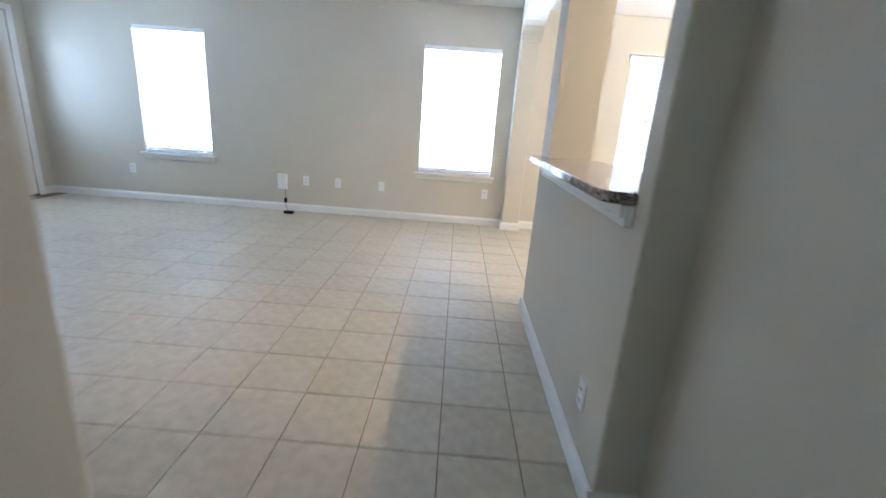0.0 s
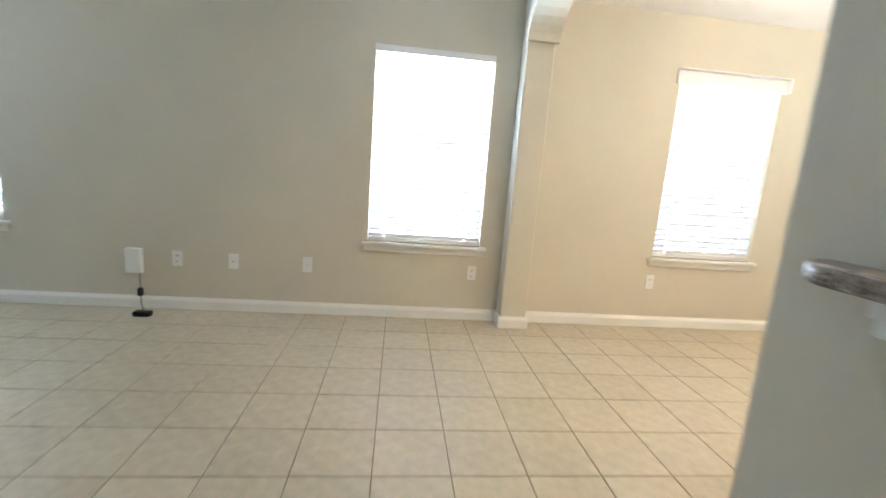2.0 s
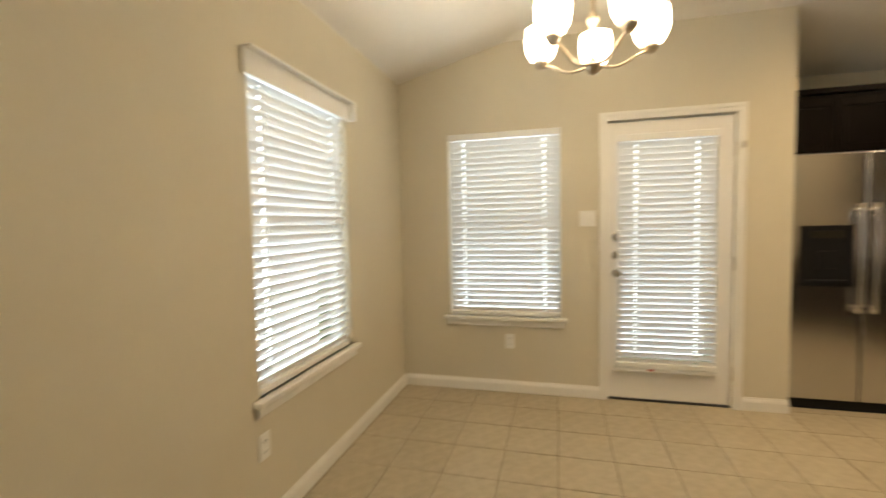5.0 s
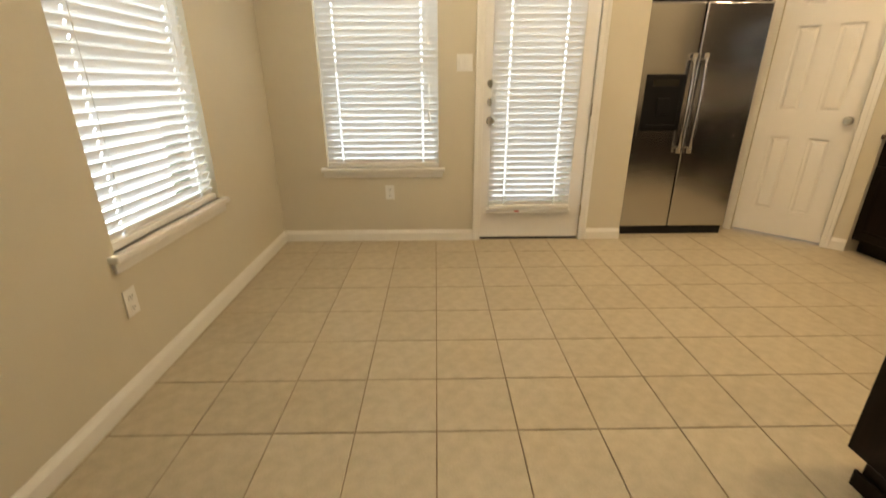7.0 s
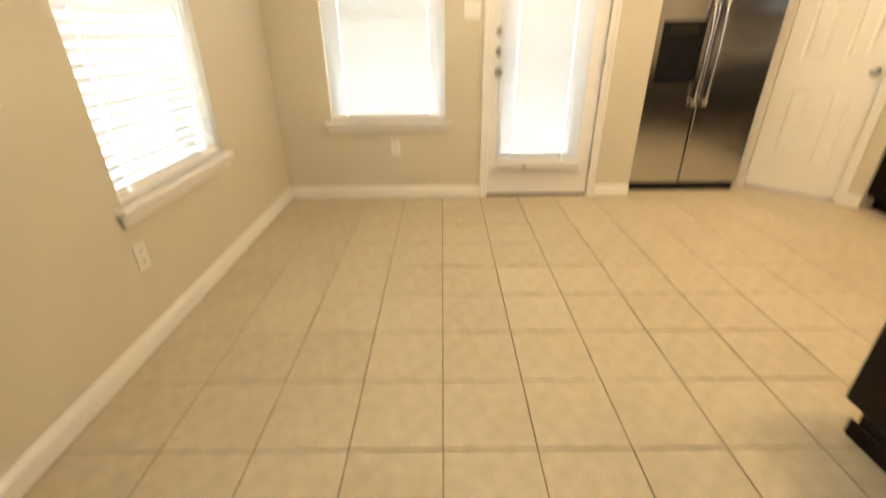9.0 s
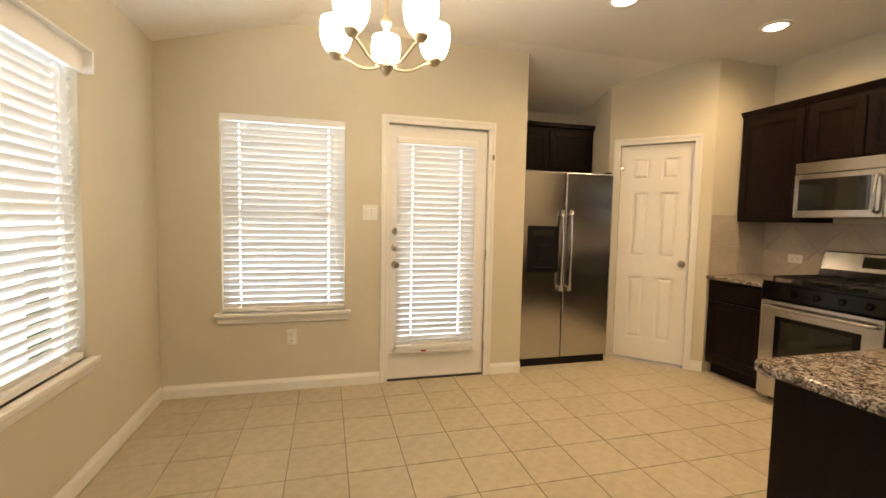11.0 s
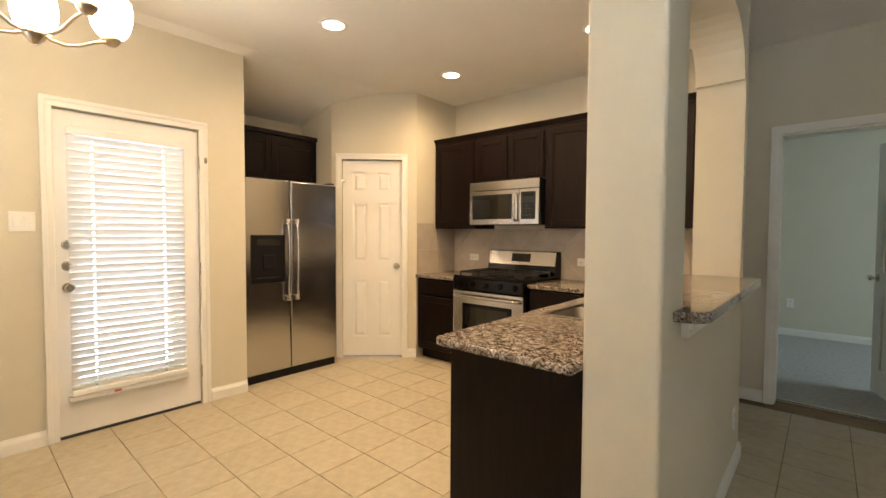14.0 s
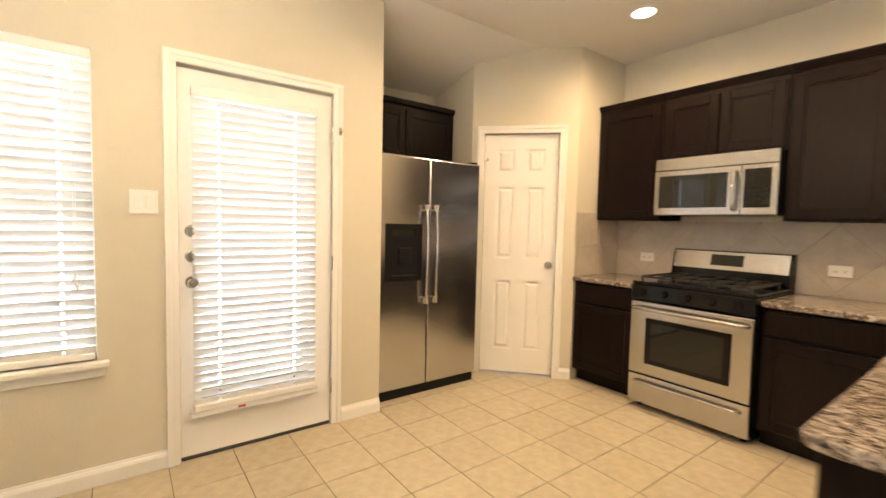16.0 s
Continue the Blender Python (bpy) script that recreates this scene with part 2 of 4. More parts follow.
def wall_with_openings(axis, a0, a1, t0, t1, z0, z1, holes):
    """Wall along an axis from a0 to a1, thickness t0 to t1, with holes (from, to, bottom, top) right through."""
    us = sorted({a0, a1, *[h[0] for h in holes], *[h[1] for h in holes]})
    zs = sorted({z0, z1, *[h[2] for h in holes], *[h[3] for h in holes]})
    us = [u for u in us if a0 <= u <= a1]
    zs = [z for z in zs if z0 <= z <= z1]
    bm = bmesh.new()
    for u, v in zip(us, us[1:]):
        for p, q in zip(zs, zs[1:]):
            cu, cz = (u + v) / 2, (p + q) / 2
            if any(h[0] < cu < h[1] and h[2] < cz < h[3] for h in holes):
                continue
            box(bm, u, v, t0, t1, p, q) if axis == "x" else box(bm, t0, t1, u, v, p, q)
    bmesh.ops.remove_doubles(bm, verts=bm.verts[:], dist=1e-5)
    seen = {}
    for f in bm.faces[:]:
        seen.setdefault(tuple(round(c, 3) for c in f.calc_center_median()), []).append(f)
    bmesh.ops.delete(bm, geom=[f for fs in seen.values() if len(fs) > 1 for f in fs], context="FACES")
    return bm

# ---- structure ----
NY, EX, TOP = 5.55, 4.515, 2.76
WIN1, WIN2, WIN3 = (-3.00, -2.16, 0.60, 2.03), (0.375, 1.25, 0.60, 2.03), (2.70, 3.57, 0.60, 2.03)
WIN4 = (4.285, 5.15, 0.60, 2.03)
BACK_DOOR = (3.14, 3.955, 0.0, 2.045)
ENTRY = (4.42, 5.33, 0.0, 2.05)
BED_DOOR = (0.47, 1.28, 0.0, 2.045)

structure("wall_north", wall_with_openings("x", -4.24, 4.655, NY, NY + 0.14, 0, TOP, [WIN1, WIN2, WIN3]), M_WALL, "greige painted drywall wall with three blinded windows", "wall")
structure("wall_east", wall_with_openings("y", 2.80, NY - 0.002, EX, EX + 0.14, 0, TOP, [WIN4, BACK_DOOR]), M_WALL, "greige painted wall with window and back door", "wall")
structure("wall_nook_north", boxes((EX + 0.142, 5.37, 2.80, 2.94, 0, TOP)), M_WALL, "side wall of refrigerator nook", "wall")
structure("wall_nook_back", boxes((5.37, 5.5, 1.6, 2.94, 0, TOP)), M_WALL, "back wall of refrigerator nook", "wall")
structure("wall_nook_south", prism([(4.81, 1.785), (5.368, 1.785), (5.368, 1.65), (4.89, 1.65)], "z", 0, TOP), M_WALL, "side wall of refrigerator nook by pantry", "wall")
# corner pantry: a wall set at an angle, from (4.18, 1.19) to (4.81, 1.785)
PANTRY_TURN = math.degrees(math.atan2(1.785 - 1.19, 4.81 - 4.18))
PANTRY_LEN = math.hypot(1.785 - 1.19, 4.81 - 4.18)
PD0, PD1 = 0.148, 0.762
wp = structure("wall_pantry", wall_with_openings("x", 0, PANTRY_LEN, -0.11, 0, 0, TOP, [(PD0, PD1, 0, 2.04)]), M_WALL, "angled corner pantry wall in greige paint", "wall")
wp.matrix_world = pose(4.18, 1.19, 0, 0, 0, PANTRY_TURN)
structure("wall_pantry_side", boxes((4.18, 4.27, 0.43, 1.188, 0, TOP)), M_WALL, "short wall beside range counter", "wall")
structure("wall_south", boxes((1.512, 4.178, 0.43, 0.57, 0, TOP)), M_WALL, "kitchen wall behind range and cabinets", "wall")
structure("wall_kitchen_west", boxes((1.51, 1.60, 0.252, 1.37, 0, TOP)), M_WALL, "hall wall behind kitchen", "wall")
bm = wall_with_openings("y", 1.37, 3.01, 1.36, 1.60, 0, TOP, [(1.47, 2.77, 1.02, TOP)])
round_edges = [e for e in bm.edges if abs(e.verts[0].co.x - e.verts[1].co.x) < 1e-5 and abs(e.verts[0].co.y - e.verts[1].co.y) < 1e-5 and (abs(e.verts[0].co.y - 3.01) < 1e-3 or abs(e.verts[0].co.y - 1.37) < 1e-3)]
bmesh.ops.bevel(bm, geom=round_edges, offset=0.014, segments=3, affect="EDGES", profile=0.5)
structure("wall_breakfast_bar", bm, M_WALL, "painted half wall ending in a square column", "wall")
structure("pilaster", boxes((1.43, 1.635, 5.39, NY - 0.001, 0, TOP), bevel=0.012, seg=3), M_WALL, "drywall pilaster under arched beam", "column")


def arched_header(y0, y1, spring, crown, run):
    """Outline in (y, z) of a flat arch with rounded shoulders."""
    pts = [(y0, TOP), (y0, spring)]
    y0, y1 = y0 + 0.035, y1 - 0.035
    pts.append((y0, spring))
    for k in range(1, 9):
        a = k / 8 * math.pi / 2
        pts.append((y0 + run * (1 - math.cos(a)), spring + (crown - spring) * math.sin(a)))
    for k in range(8, -1, -1):
        a = k / 8 * math.pi / 2
        pts.append((y1 - run * (1 - math.cos(a)), spring + (crown - spring) * math.sin(a)))
    return pts + [(y1 + 0.035, spring), (y1 + 0.035, TOP)]


structure("beam_dining", prism(arched_header(3.01, 5.39, 2.105, 2.36, 0.42), "x", 1.42, 1.65), M_WALL, "arched drywall beam between living and dining", "beam")
structure("beam_bar", prism(arched_header(1.47, 2.77, 2.14, 2.40, 0.36), "x", 1.362, 1.598), M_WALL, "arched drywall header above breakfast bar", "beam")
structure("wall_bedroom", wall_with_openings("x", -4.24, 1.60, 0.11, 0.25, 0, TOP, [BED_DOOR]), M_WALL, "hall wall with bedroom doorway", "wall")
structure("wall_hall_stub", boxes((0.17, 0.335, 0.25, 0.715, 0, TOP), bevel=0.01), M_WALL, "short hall wall by bedroom door", "wall")
structure("wall_west", wall_with_openings("y", 0.11, 5.66, -4.38, -4.24, 0, TOP, [ENTRY]), M_WALL, "entry wall with front door", "wall")
structure("wall_bed_back", boxes((-1.7, 2.7, -2.89, -2.75, 0, TOP)), M_WALL, "bedroom back wall", "wall")
structure("wall_bed_east", boxes((2.6, 2.74, -2.75, 0.11, 0, TOP)), M_WALL, "bedroom side wall", "wall")
structure("wall_bed_west", wall_with_openings("y", -2.75, 0.108, -1.7, -1.56, 0, TOP, [(-1.9, -0.7, 0.6, 2.0)]), M_WALL, "bedroom window wall", "wall")


def ceiling():
    """Flat at 2.72, falling towards the north and east outer walls."""
    bm = bmesh.new()

    def z(x, y):
        return min(2.72, 2.46 + 0.27 * (NY - y), 2.46 + 0.27 * (5.37 - x))
    xk, yk = 5.37 - 0.26 / 0.27, NY - 0.26 / 0.27
    x1, y1 = xk + 1.15, yk + 1.15
    P = {}
    for x in (-4.4, xk, x1):
        for y in (-3.0, yk, y1):
            P[x, y] = bm.verts.new((x, y, z(x, y)))
    f = []
    f.append(bm.faces.new((P[-4.4, -3.0], P[xk, -3.0], P[xk, yk], P[-4.4, yk])))
    f.append(bm.faces.new((P[-4.4, yk], P[xk, yk], P[xk, y1], P[-4.4, y1])))
    f.append(bm.faces.new((P[xk, -3.0], P[x1, -3.0], P[x1, yk], P[xk, yk])))
    f.append(bm.faces.new((P[xk, yk], P[x1, y1], P[xk, y1])))
    f.append(bm.faces.new((P[xk, yk], P[x1, yk], P[x1, y1])))
    r = bmesh.ops.extrude_face_region(bm, geom=f)
    bmesh.ops.translate(bm, verts=[v for v in r["geom"] if isinstance(v, bmesh.types.BMVert)], vec=(0, 0, 0.08))
    bmesh.ops.recalc_face_normals(bm, faces=bm.faces[:])
    return bm


structure("ceiling", ceiling(), M_CEIL, "textured off-white ceiling sloping down to the outer walls", "ceiling")
structure("ground", boxes((-60, 60, -60, 60, -0.40, -0.22)), M_GRASS, "lawn around the house", "ground")
structure("floor_slab", boxes((-4.38, 5.5, 0.11, 5.66, -0.22, -0.006)), M_GROUT, "brown grout and slab below floor tiles", "floor")
structure("floor_bedroom", boxes((-1.7, 2.74, -2.89, 0.109, -0.22, 0.004)), M_CARPET, "grey cut pile carpet in bedroom", "floor")


def base_run(name, x0, y0, x1, y1, h=0.092, t=0.015):
    """Baseboard with a stepped, eased top; the room lies to the left of the run."""
    d = Vector((x1 - x0, y1 - y0, 0))
    prof = [(0, 0), (0, h), (0.004, h), (0.006, h - 0.010), (0.010, h - 0.016), (t - 0.002, h - 0.024), (t, h - 0.03), (t, 0.006), (t - 0.001, 0)]
    bm = prism([(u, v) for u, v in prof], "x", 0, d.length)
    ob = structure("baseboard", bm, M_TRIM, "white painted wood baseboard", "baseboard")
    ob.matrix_world = pose(x0, y0, 0, 0, 0, math.degrees(math.atan2(d.y, d.x)))
    return ob


base_run("b", 1.43, NY, -4.24, NY)
base_run("b", EX, NY, 1.635, NY)
base_run("b", EX, 4.012, EX, NY - 0.016)
base_run("b", EX, 2.80, EX, 3.075)
base_run("b", 1.635, NY - 0.016, 1.635, 5.39)
base_run("b", 1.65, 5.39, 1.415, 5.39)
base_run("b", 1.43, 5.39, 1.43, NY - 0.016)
base_run("b", 1.36, 1.37, 1.36, 3.01)
base_run("b", 1.345, 3.01, 1.60, 3.01)
base_run("b", 1.60, 1.37, 1.345, 1.37)
base_run("b", 1.51, 0.266, 1.51, 1.37)
base_run("b", 1.345, 0.25, 1.51, 0.25)
base_run("b", -4.24, NY - 0.016, -4.24, 5.395)
base_run("b", -4.24, 4.355, -4.24, 0.25)
base_run("b", -1.55, -2.75, 2.6, -2.75)
ux, uy = math.cos(radians(PANTRY_TURN)), math.sin(radians(PANTRY_TURN))
base_run("b", 4.18, 1.19, 4.18 + ux * (PD0 - 0.056), 1.19 + uy * (PD0 - 0.056))

# trim round the doors


def casing(name, w, h, m, width=0.058, depth=0.017):
    """Three-sided door casing in its own plane: opening from 0 to w, y towards the room."""
    bm = bmesh.new()
    for dims in ((-width, 0, 0, depth, 0, h), (w, w + width, 0, depth, 0, h), (-width, w + width, 0, depth, h, h + width)):
        box(bm, *dims)
    for dims in ((-width, -width * 0.55, depth, depth + 0.006, 0, h + width * 0.55), (w + width * 0.55, w + width, depth, depth + 0.006, 0, h + width * 0.55),
                 (-width, w + width, depth, depth + 0.006, h + width * 0.55, h + width)):
        box(bm, *dims)
    bmesh.ops.bevel(bm, geom=bm.edges[:], offset=0.002, segments=1, affect="EDGES")
    ob = structure(name, bm, M_TRIM, "white moulded door casing", "trim")
    ob.matrix_world = m
    return ob


casing("trim_back_door", 0.815, 2.045, pose(EX, 3.14, 0, 0, 0, 90))
casing("trim_pantry_door", PD1 - PD0, 2.04, pose(4.18 + ux * PD0, 1.19 + uy * PD0, 0, 0, 0, PANTRY_TURN))
casing("trim_bedroom_door", 0.81, 2.045, pose(0.47, 0.25, 0, 0, 0, 0))
casing("trim_entry_door", 0.91, 2.05, pose(-4.24, 5.33, 0, 0, 0, -90))
structure("trim_bedroom_jamb", boxes((0.47, 0.482, 0.112, 0.248, 0.004, 2.03), (1.268, 1.28, 0.112, 0.248, 0.004, 2.03), (0.47, 1.28, 0.112, 0.248, 2.031, 2.043)), M_TRIM, "white door jamb", "trim")
structure("trim_threshold", boxes((EX + 0.005, EX + 0.13, 3.145, 3.95, 0.0, 0.016), bevel=0.004), M_DARK, "dark metal door threshold", "trim")
structure("trim_bed_threshold", boxes((0.484, 1.266, 0.10, 0.125, 0.005, 0.012)), M_CHROME, "carpet edge strip", "trim")

# ---- windows and blinds ----


def window(name, w, h, m, label):
    """A single-hung window in its opening: x along the wall, y towards the room, from the wall's room face at y = 0."""
    ob = thing(name, (0, 0, 0), label, "window", local=True, kind="structure")
    ob.matrix_world = m
    fr = part("window_frame", boxes((0, 0.035, -0.125, -0.075, 0, h), (w - 0.035, w, -0.125, -0.075, 0, h), (0.035, w - 0.035, -0.125, -0.075, 0, 0.035), (0.035, w - 0.035, -0.125, -0.075, h - 0.035, h),
                                    (0.035, w - 0.035, -0.12, -0.08, h * 0.5 - 0.02, h * 0.5 + 0.02), bevel=0.002, seg=1), M_TRIM, ob)
    for z0, z1 in ((0.035, h * 0.5 - 0.02), (h * 0.5 + 0.02, h - 0.035)):
        p = part("pane", boxes((0.035, w - 0.035, -0.104, -0.098, z0, z1)), M_GLASS, ob)
        p.visible_shadow = False
    bm = boxes((-0.045, w + 0.045, -0.07, 0.042, -0.028, 0.0), bevel=0.006)
    part("window_sill", bm, M_TRIM, ob)
    part("apron", boxes((-0.03, w + 0.03, 0.0, 0.016, -0.075, -0.0285), bevel=0.004), M_TRIM, ob)
    return ob


def slat_mesh(w, cords):
    """One slat with a routed slot at each cord."""
    bm = bmesh.new()
    xs = [0.006] + [w * c + d for c in sorted(cords) for d in (-0.007, 0.007)] + [w - 0.006]
    ys = [-0.025, -0.009, 0.009, 0.025]
    grid = [[bm.verts.new((x, y, -0.0014 + 0.0012 * (1 - (y / 0.025) ** 2))) for y in ys] for x in xs]
    for i in range(len(xs) - 1):
        for j in range(3):
            if not (j == 1 and i % 2):
                bm.faces.new((grid[i][j], grid[i + 1][j], grid[i + 1][j + 1], grid[i][j + 1]))
    up = bmesh.ops.extrude_face_region(bm, geom=bm.faces[:])
    bmesh.ops.translate(bm, verts=[v for v in up["geom"] if isinstance(v, bmesh.types.BMVert)], vec=(0, 0, 0.0028))
    bmesh.ops.recalc_face_normals(bm, faces=bm.faces[:])
    return bm


def blind(name, w, h, m, label, tilt=-62, valance=0.0, depth=-0.035, cords=(0.14, 0.86), pitch=0.0445, group="window blinds", pull=0.34):
    """Faux wood slat blind, hung from a headrail, each slat a board of its own."""
    ob = thing(name, (0, 0, 0), label, "window blind", group, local=True)
    ob.matrix_world = m
    y = depth
    part("headrail", boxes((0.004, w - 0.004, y - 0.025, y + 0.025, h - 0.045, h - 0.002), bevel=0.002, seg=1), M_BLINDW, ob)
    if valance:
        part("valance", boxes((-valance, w + valance, 0.004, 0.020, h - 0.065, h + 0.045), (-valance, -valance + 0.014, 0.004, 0.06, h - 0.065, h + 0.045), (-valance + 0.014, w + valance, 0.020, 0.06, h + 0.035, h + 0.045), bevel=0.003, seg=1), M_BLINDW, ob)
    else:
        part("valance", boxes((0.001, w - 0.001, y + 0.026, y + 0.036, h - 0.05, h - 0.001), bevel=0.003, seg=1), M_BLINDW, ob)
    bm = slat_mesh(w, cords)
    bmesh.ops.rotate(bm, verts=bm.verts[:], matrix=Matrix.Rotation(radians(-tilt), 3, "X"))
    first = part("slat", bm, M_SLAT, ob)
    n = round((h - 0.120) / pitch) + 1
    pitch = (h - 0.120) / (n - 1)
    z_of = [h - 0.075 - k * pitch for k in range(n)]
    for k, z in enumerate(z_of):
        s = first if k == 0 else first.copy()
        if k:
            scene.collection.objects.link(s)
        s.location = (0, y + random.uniform(-0.001, 0.001), z)
        s.rotation_euler = (radians(random.uniform(-0.6, 0.6)), radians(random.uniform(-0.03, 0.03)), 0)
    zb = z_of[-1] - 0.024
    part("bottom_rail", boxes((0.006, w - 0.006, y - 0.025, y + 0.025, max(0.003, zb - 0.018), max(0.02, zb) + 0.014), bevel=0.004), M_BLINDW, ob)
    for c in cords:
        part("ladder_cord", boxes((w * c - 0.0012, w * c + 0.0012, y + 0.024, y + 0.0255, max(0.01, zb - 0.01), h - 0.05)), M_BLINDW, ob)
        part("lift_cord", cyl(bmesh.new(), (w * c + 0.012, y - 0.0265, max(0.01, zb)), (w * c + 0.012, y - 0.0265, h - 0.05), 0.0012, seg=6), M_BLINDW, ob)
    if pull:
        for k in (0, 1):
            x, z = 0.066 + 0.009 * k, pull + 0.035 * k
            cord = part("pull_cord", cyl(bmesh.new(), (x, y + 0.032, z + 0.03), (x, y + 0.030, h - 0.05), 0.0011, seg=6), M_BLINDW, ob)
            part("tassel", lathe([(0.001, 0.0), (0.007, 0.002), (0.008, 0.008), (0.005, 0.028), (0.001, 0.034)], 12, (x, y + 0.033, z)), M_BLINDW, cord, smooth=True)
    return ob


def north(win, name, vis):
    x0, x1, z0, z1 = win
    m = pose(x1, NY, z0, 0, 0, 180)
    window(name, x1 - x0, z1 - z0, m, "white framed window behind closed blinds")
    blind("window_blind", x1 - x0, z1 - z0, m, "white slatted blind, lowered, over a bright window", valance=vis)


north(WIN1, "window_1", 0)
north(WIN2, "window_2", 0)
north(WIN3, "window_3", 0.03)
mw4 = pose(EX, WIN4[0], WIN4[2], 0, 0, 90)
window("window_4", WIN4[1] - WIN4[0], WIN4[3] - WIN4[2], mw4, "white framed dining window behind lowered blinds")
blind("window_blind", WIN4[1] - WIN4[0], WIN4[3] - WIN4[2], mw4, "white slatted blind, lowered, in dining window")
window("window_5", 1.2, 1.4, pose(-1.56, -0.7, 0.6, 0, 0, -90), "plain bedroom window")

# ---- doors ----


def knob(name, at, parent, away, r=0.027):
    """Round door knob on a rose; away is the way out of the door."""
    a = Vector(at)
    d = Vector(away)
    bm = cyl(bmesh.new(), a, a + d * 0.008, 0.032, seg=20)
    cyl(bm, a + d * 0.008, a + d * 0.035, 0.011, seg=12)
    cyl(bm, a + d * 0.035, a + d * 0.048, 0.018, r, seg=20)
    cyl(bm, a + d * 0.048, a + d * 0.062, r, r * 0.75, seg=20)
    return part(name, bm, M_CHROME, parent, "satin nickel knob", smooth=False)


def back_door():
    y0, y1 = BACK_DOOR[0] + 0.004, BACK_DOOR[1] - 0.004
    xf = EX + 0.015
    ob = thing("door_1", (xf, (y0 + y1) / 2, 0.016), "white back door with full glass and mounted blind, closed", "door", kind="structure")
    g0, g1, gz0, gz1 = y0 + 0.115, y1 - 0.085, 0.24, 1.90
    leaf = part("leaf", boxes((xf, xf + 0.044, y0, g0, 0.018, 2.03), (xf, xf + 0.044, g1, y1, 0.018, 2.03), (xf, xf + 0.044, g0, g1, 0.018, gz0), (xf, xf + 0.044, g0, g1, gz1, 2.03)), M_DOORW, ob)
    part("glass_frame", boxes((xf - 0.010, xf - 0.001, g0 - 0.02, g0 + 0.012, gz0 - 0.02, gz1 + 0.02), (xf - 0.010, xf - 0.001, g1 - 0.012, g1 + 0.02, gz0 - 0.02, gz1 + 0.02),
                              (xf - 0.010, xf - 0.001, g0 + 0.012, g1 - 0.012, gz0 - 0.02, gz0 + 0.012), (xf - 0.010, xf - 0.001, g0 + 0.012, g1 - 0.012, gz1 - 0.012, gz1 + 0.02), bevel=0.003, seg=1), M_DOORW, leaf)
    pane = part("pane", boxes((xf + 0.018, xf + 0.026, g0, g1, gz0, gz1)), M_GLASS, ob)
    pane.visible_shadow = False
    for z in (0.945, 1.08, 1.21):
        part("rose", cyl(bmesh.new(), (xf - 0.007, 3.895, z), (xf, 3.895, z), 0.031, seg=20), M_CHROME, leaf)
    knob("knob", (xf - 0.007, 3.895, 0.945), leaf, (-1, 0, 0))
    for z in (1.08, 1.21):
        bm = cyl(bmesh.new(), (xf - 0.024, 3.895, z), (xf - 0.007, 3.895, z), 0.024, 0.028, seg=20)
        box(bm, xf - 0.038, xf - 0.024, 3.887, 3.903, z - 0.016, z + 0.016)
        part("deadbolt_turn", bm, M_CHROME, leaf, "satin nickel deadbolt thumb turn")
    for z in (0.25, 1.02, 1.80):
        bm = cyl(bmesh.new(), (EX - 0.008, y0 - 0.002, z - 0.045), (EX - 0.008, y0 - 0.002, z + 0.045), 0.007, seg=10)
        part("hinge", bm, M_CHROME, ob)
    bm = boxes((EX - 0.035, EX - 0.022, 3.095, 3.112, 1.80, 1.845), (EX - 0.055, EX - 0.035, 3.098, 3.108, 1.815, 1.828), bevel=0.002, seg=1)
    part("security_latch", bm, M_CHROME, ob)
    structure("door_stop", boxes((EX + 0.062, EX + 0.075, 3.14, 3.152, 0.016, 2.03), (EX + 0.062, EX + 0.075, 3.943, 3.955, 0.016, 2.03), (EX + 0.062, EX + 0.075, 3.152, 3.943, 2.031, 2.045)), M_TRIM, "white door stop", "trim")
    b = blind("door_blind", 0.655, 1.67, pose(xf, 3.245, 0.265, 0, 0, 90), "white slatted blind on the back door glass", depth=0.034, cords=(0.2, 0.8), pull=0.0)
    r = part("bottom_bracket", boxes((-0.01, 0.665, 0.008, 0.05, -0.03, 0.0), bevel=0.003, seg=1), M_BLINDW, b)
    part("warning_label", boxes((0.40, 0.44, 0.0502, 0.051, -0.022, -0.008)), M_RED, r, "small red label")
    part("warning_label", boxes((0.30, 0.395, 0.0502, 0.051, -0.022, -0.008)), M_PLATE, r, "white label")


back_door()


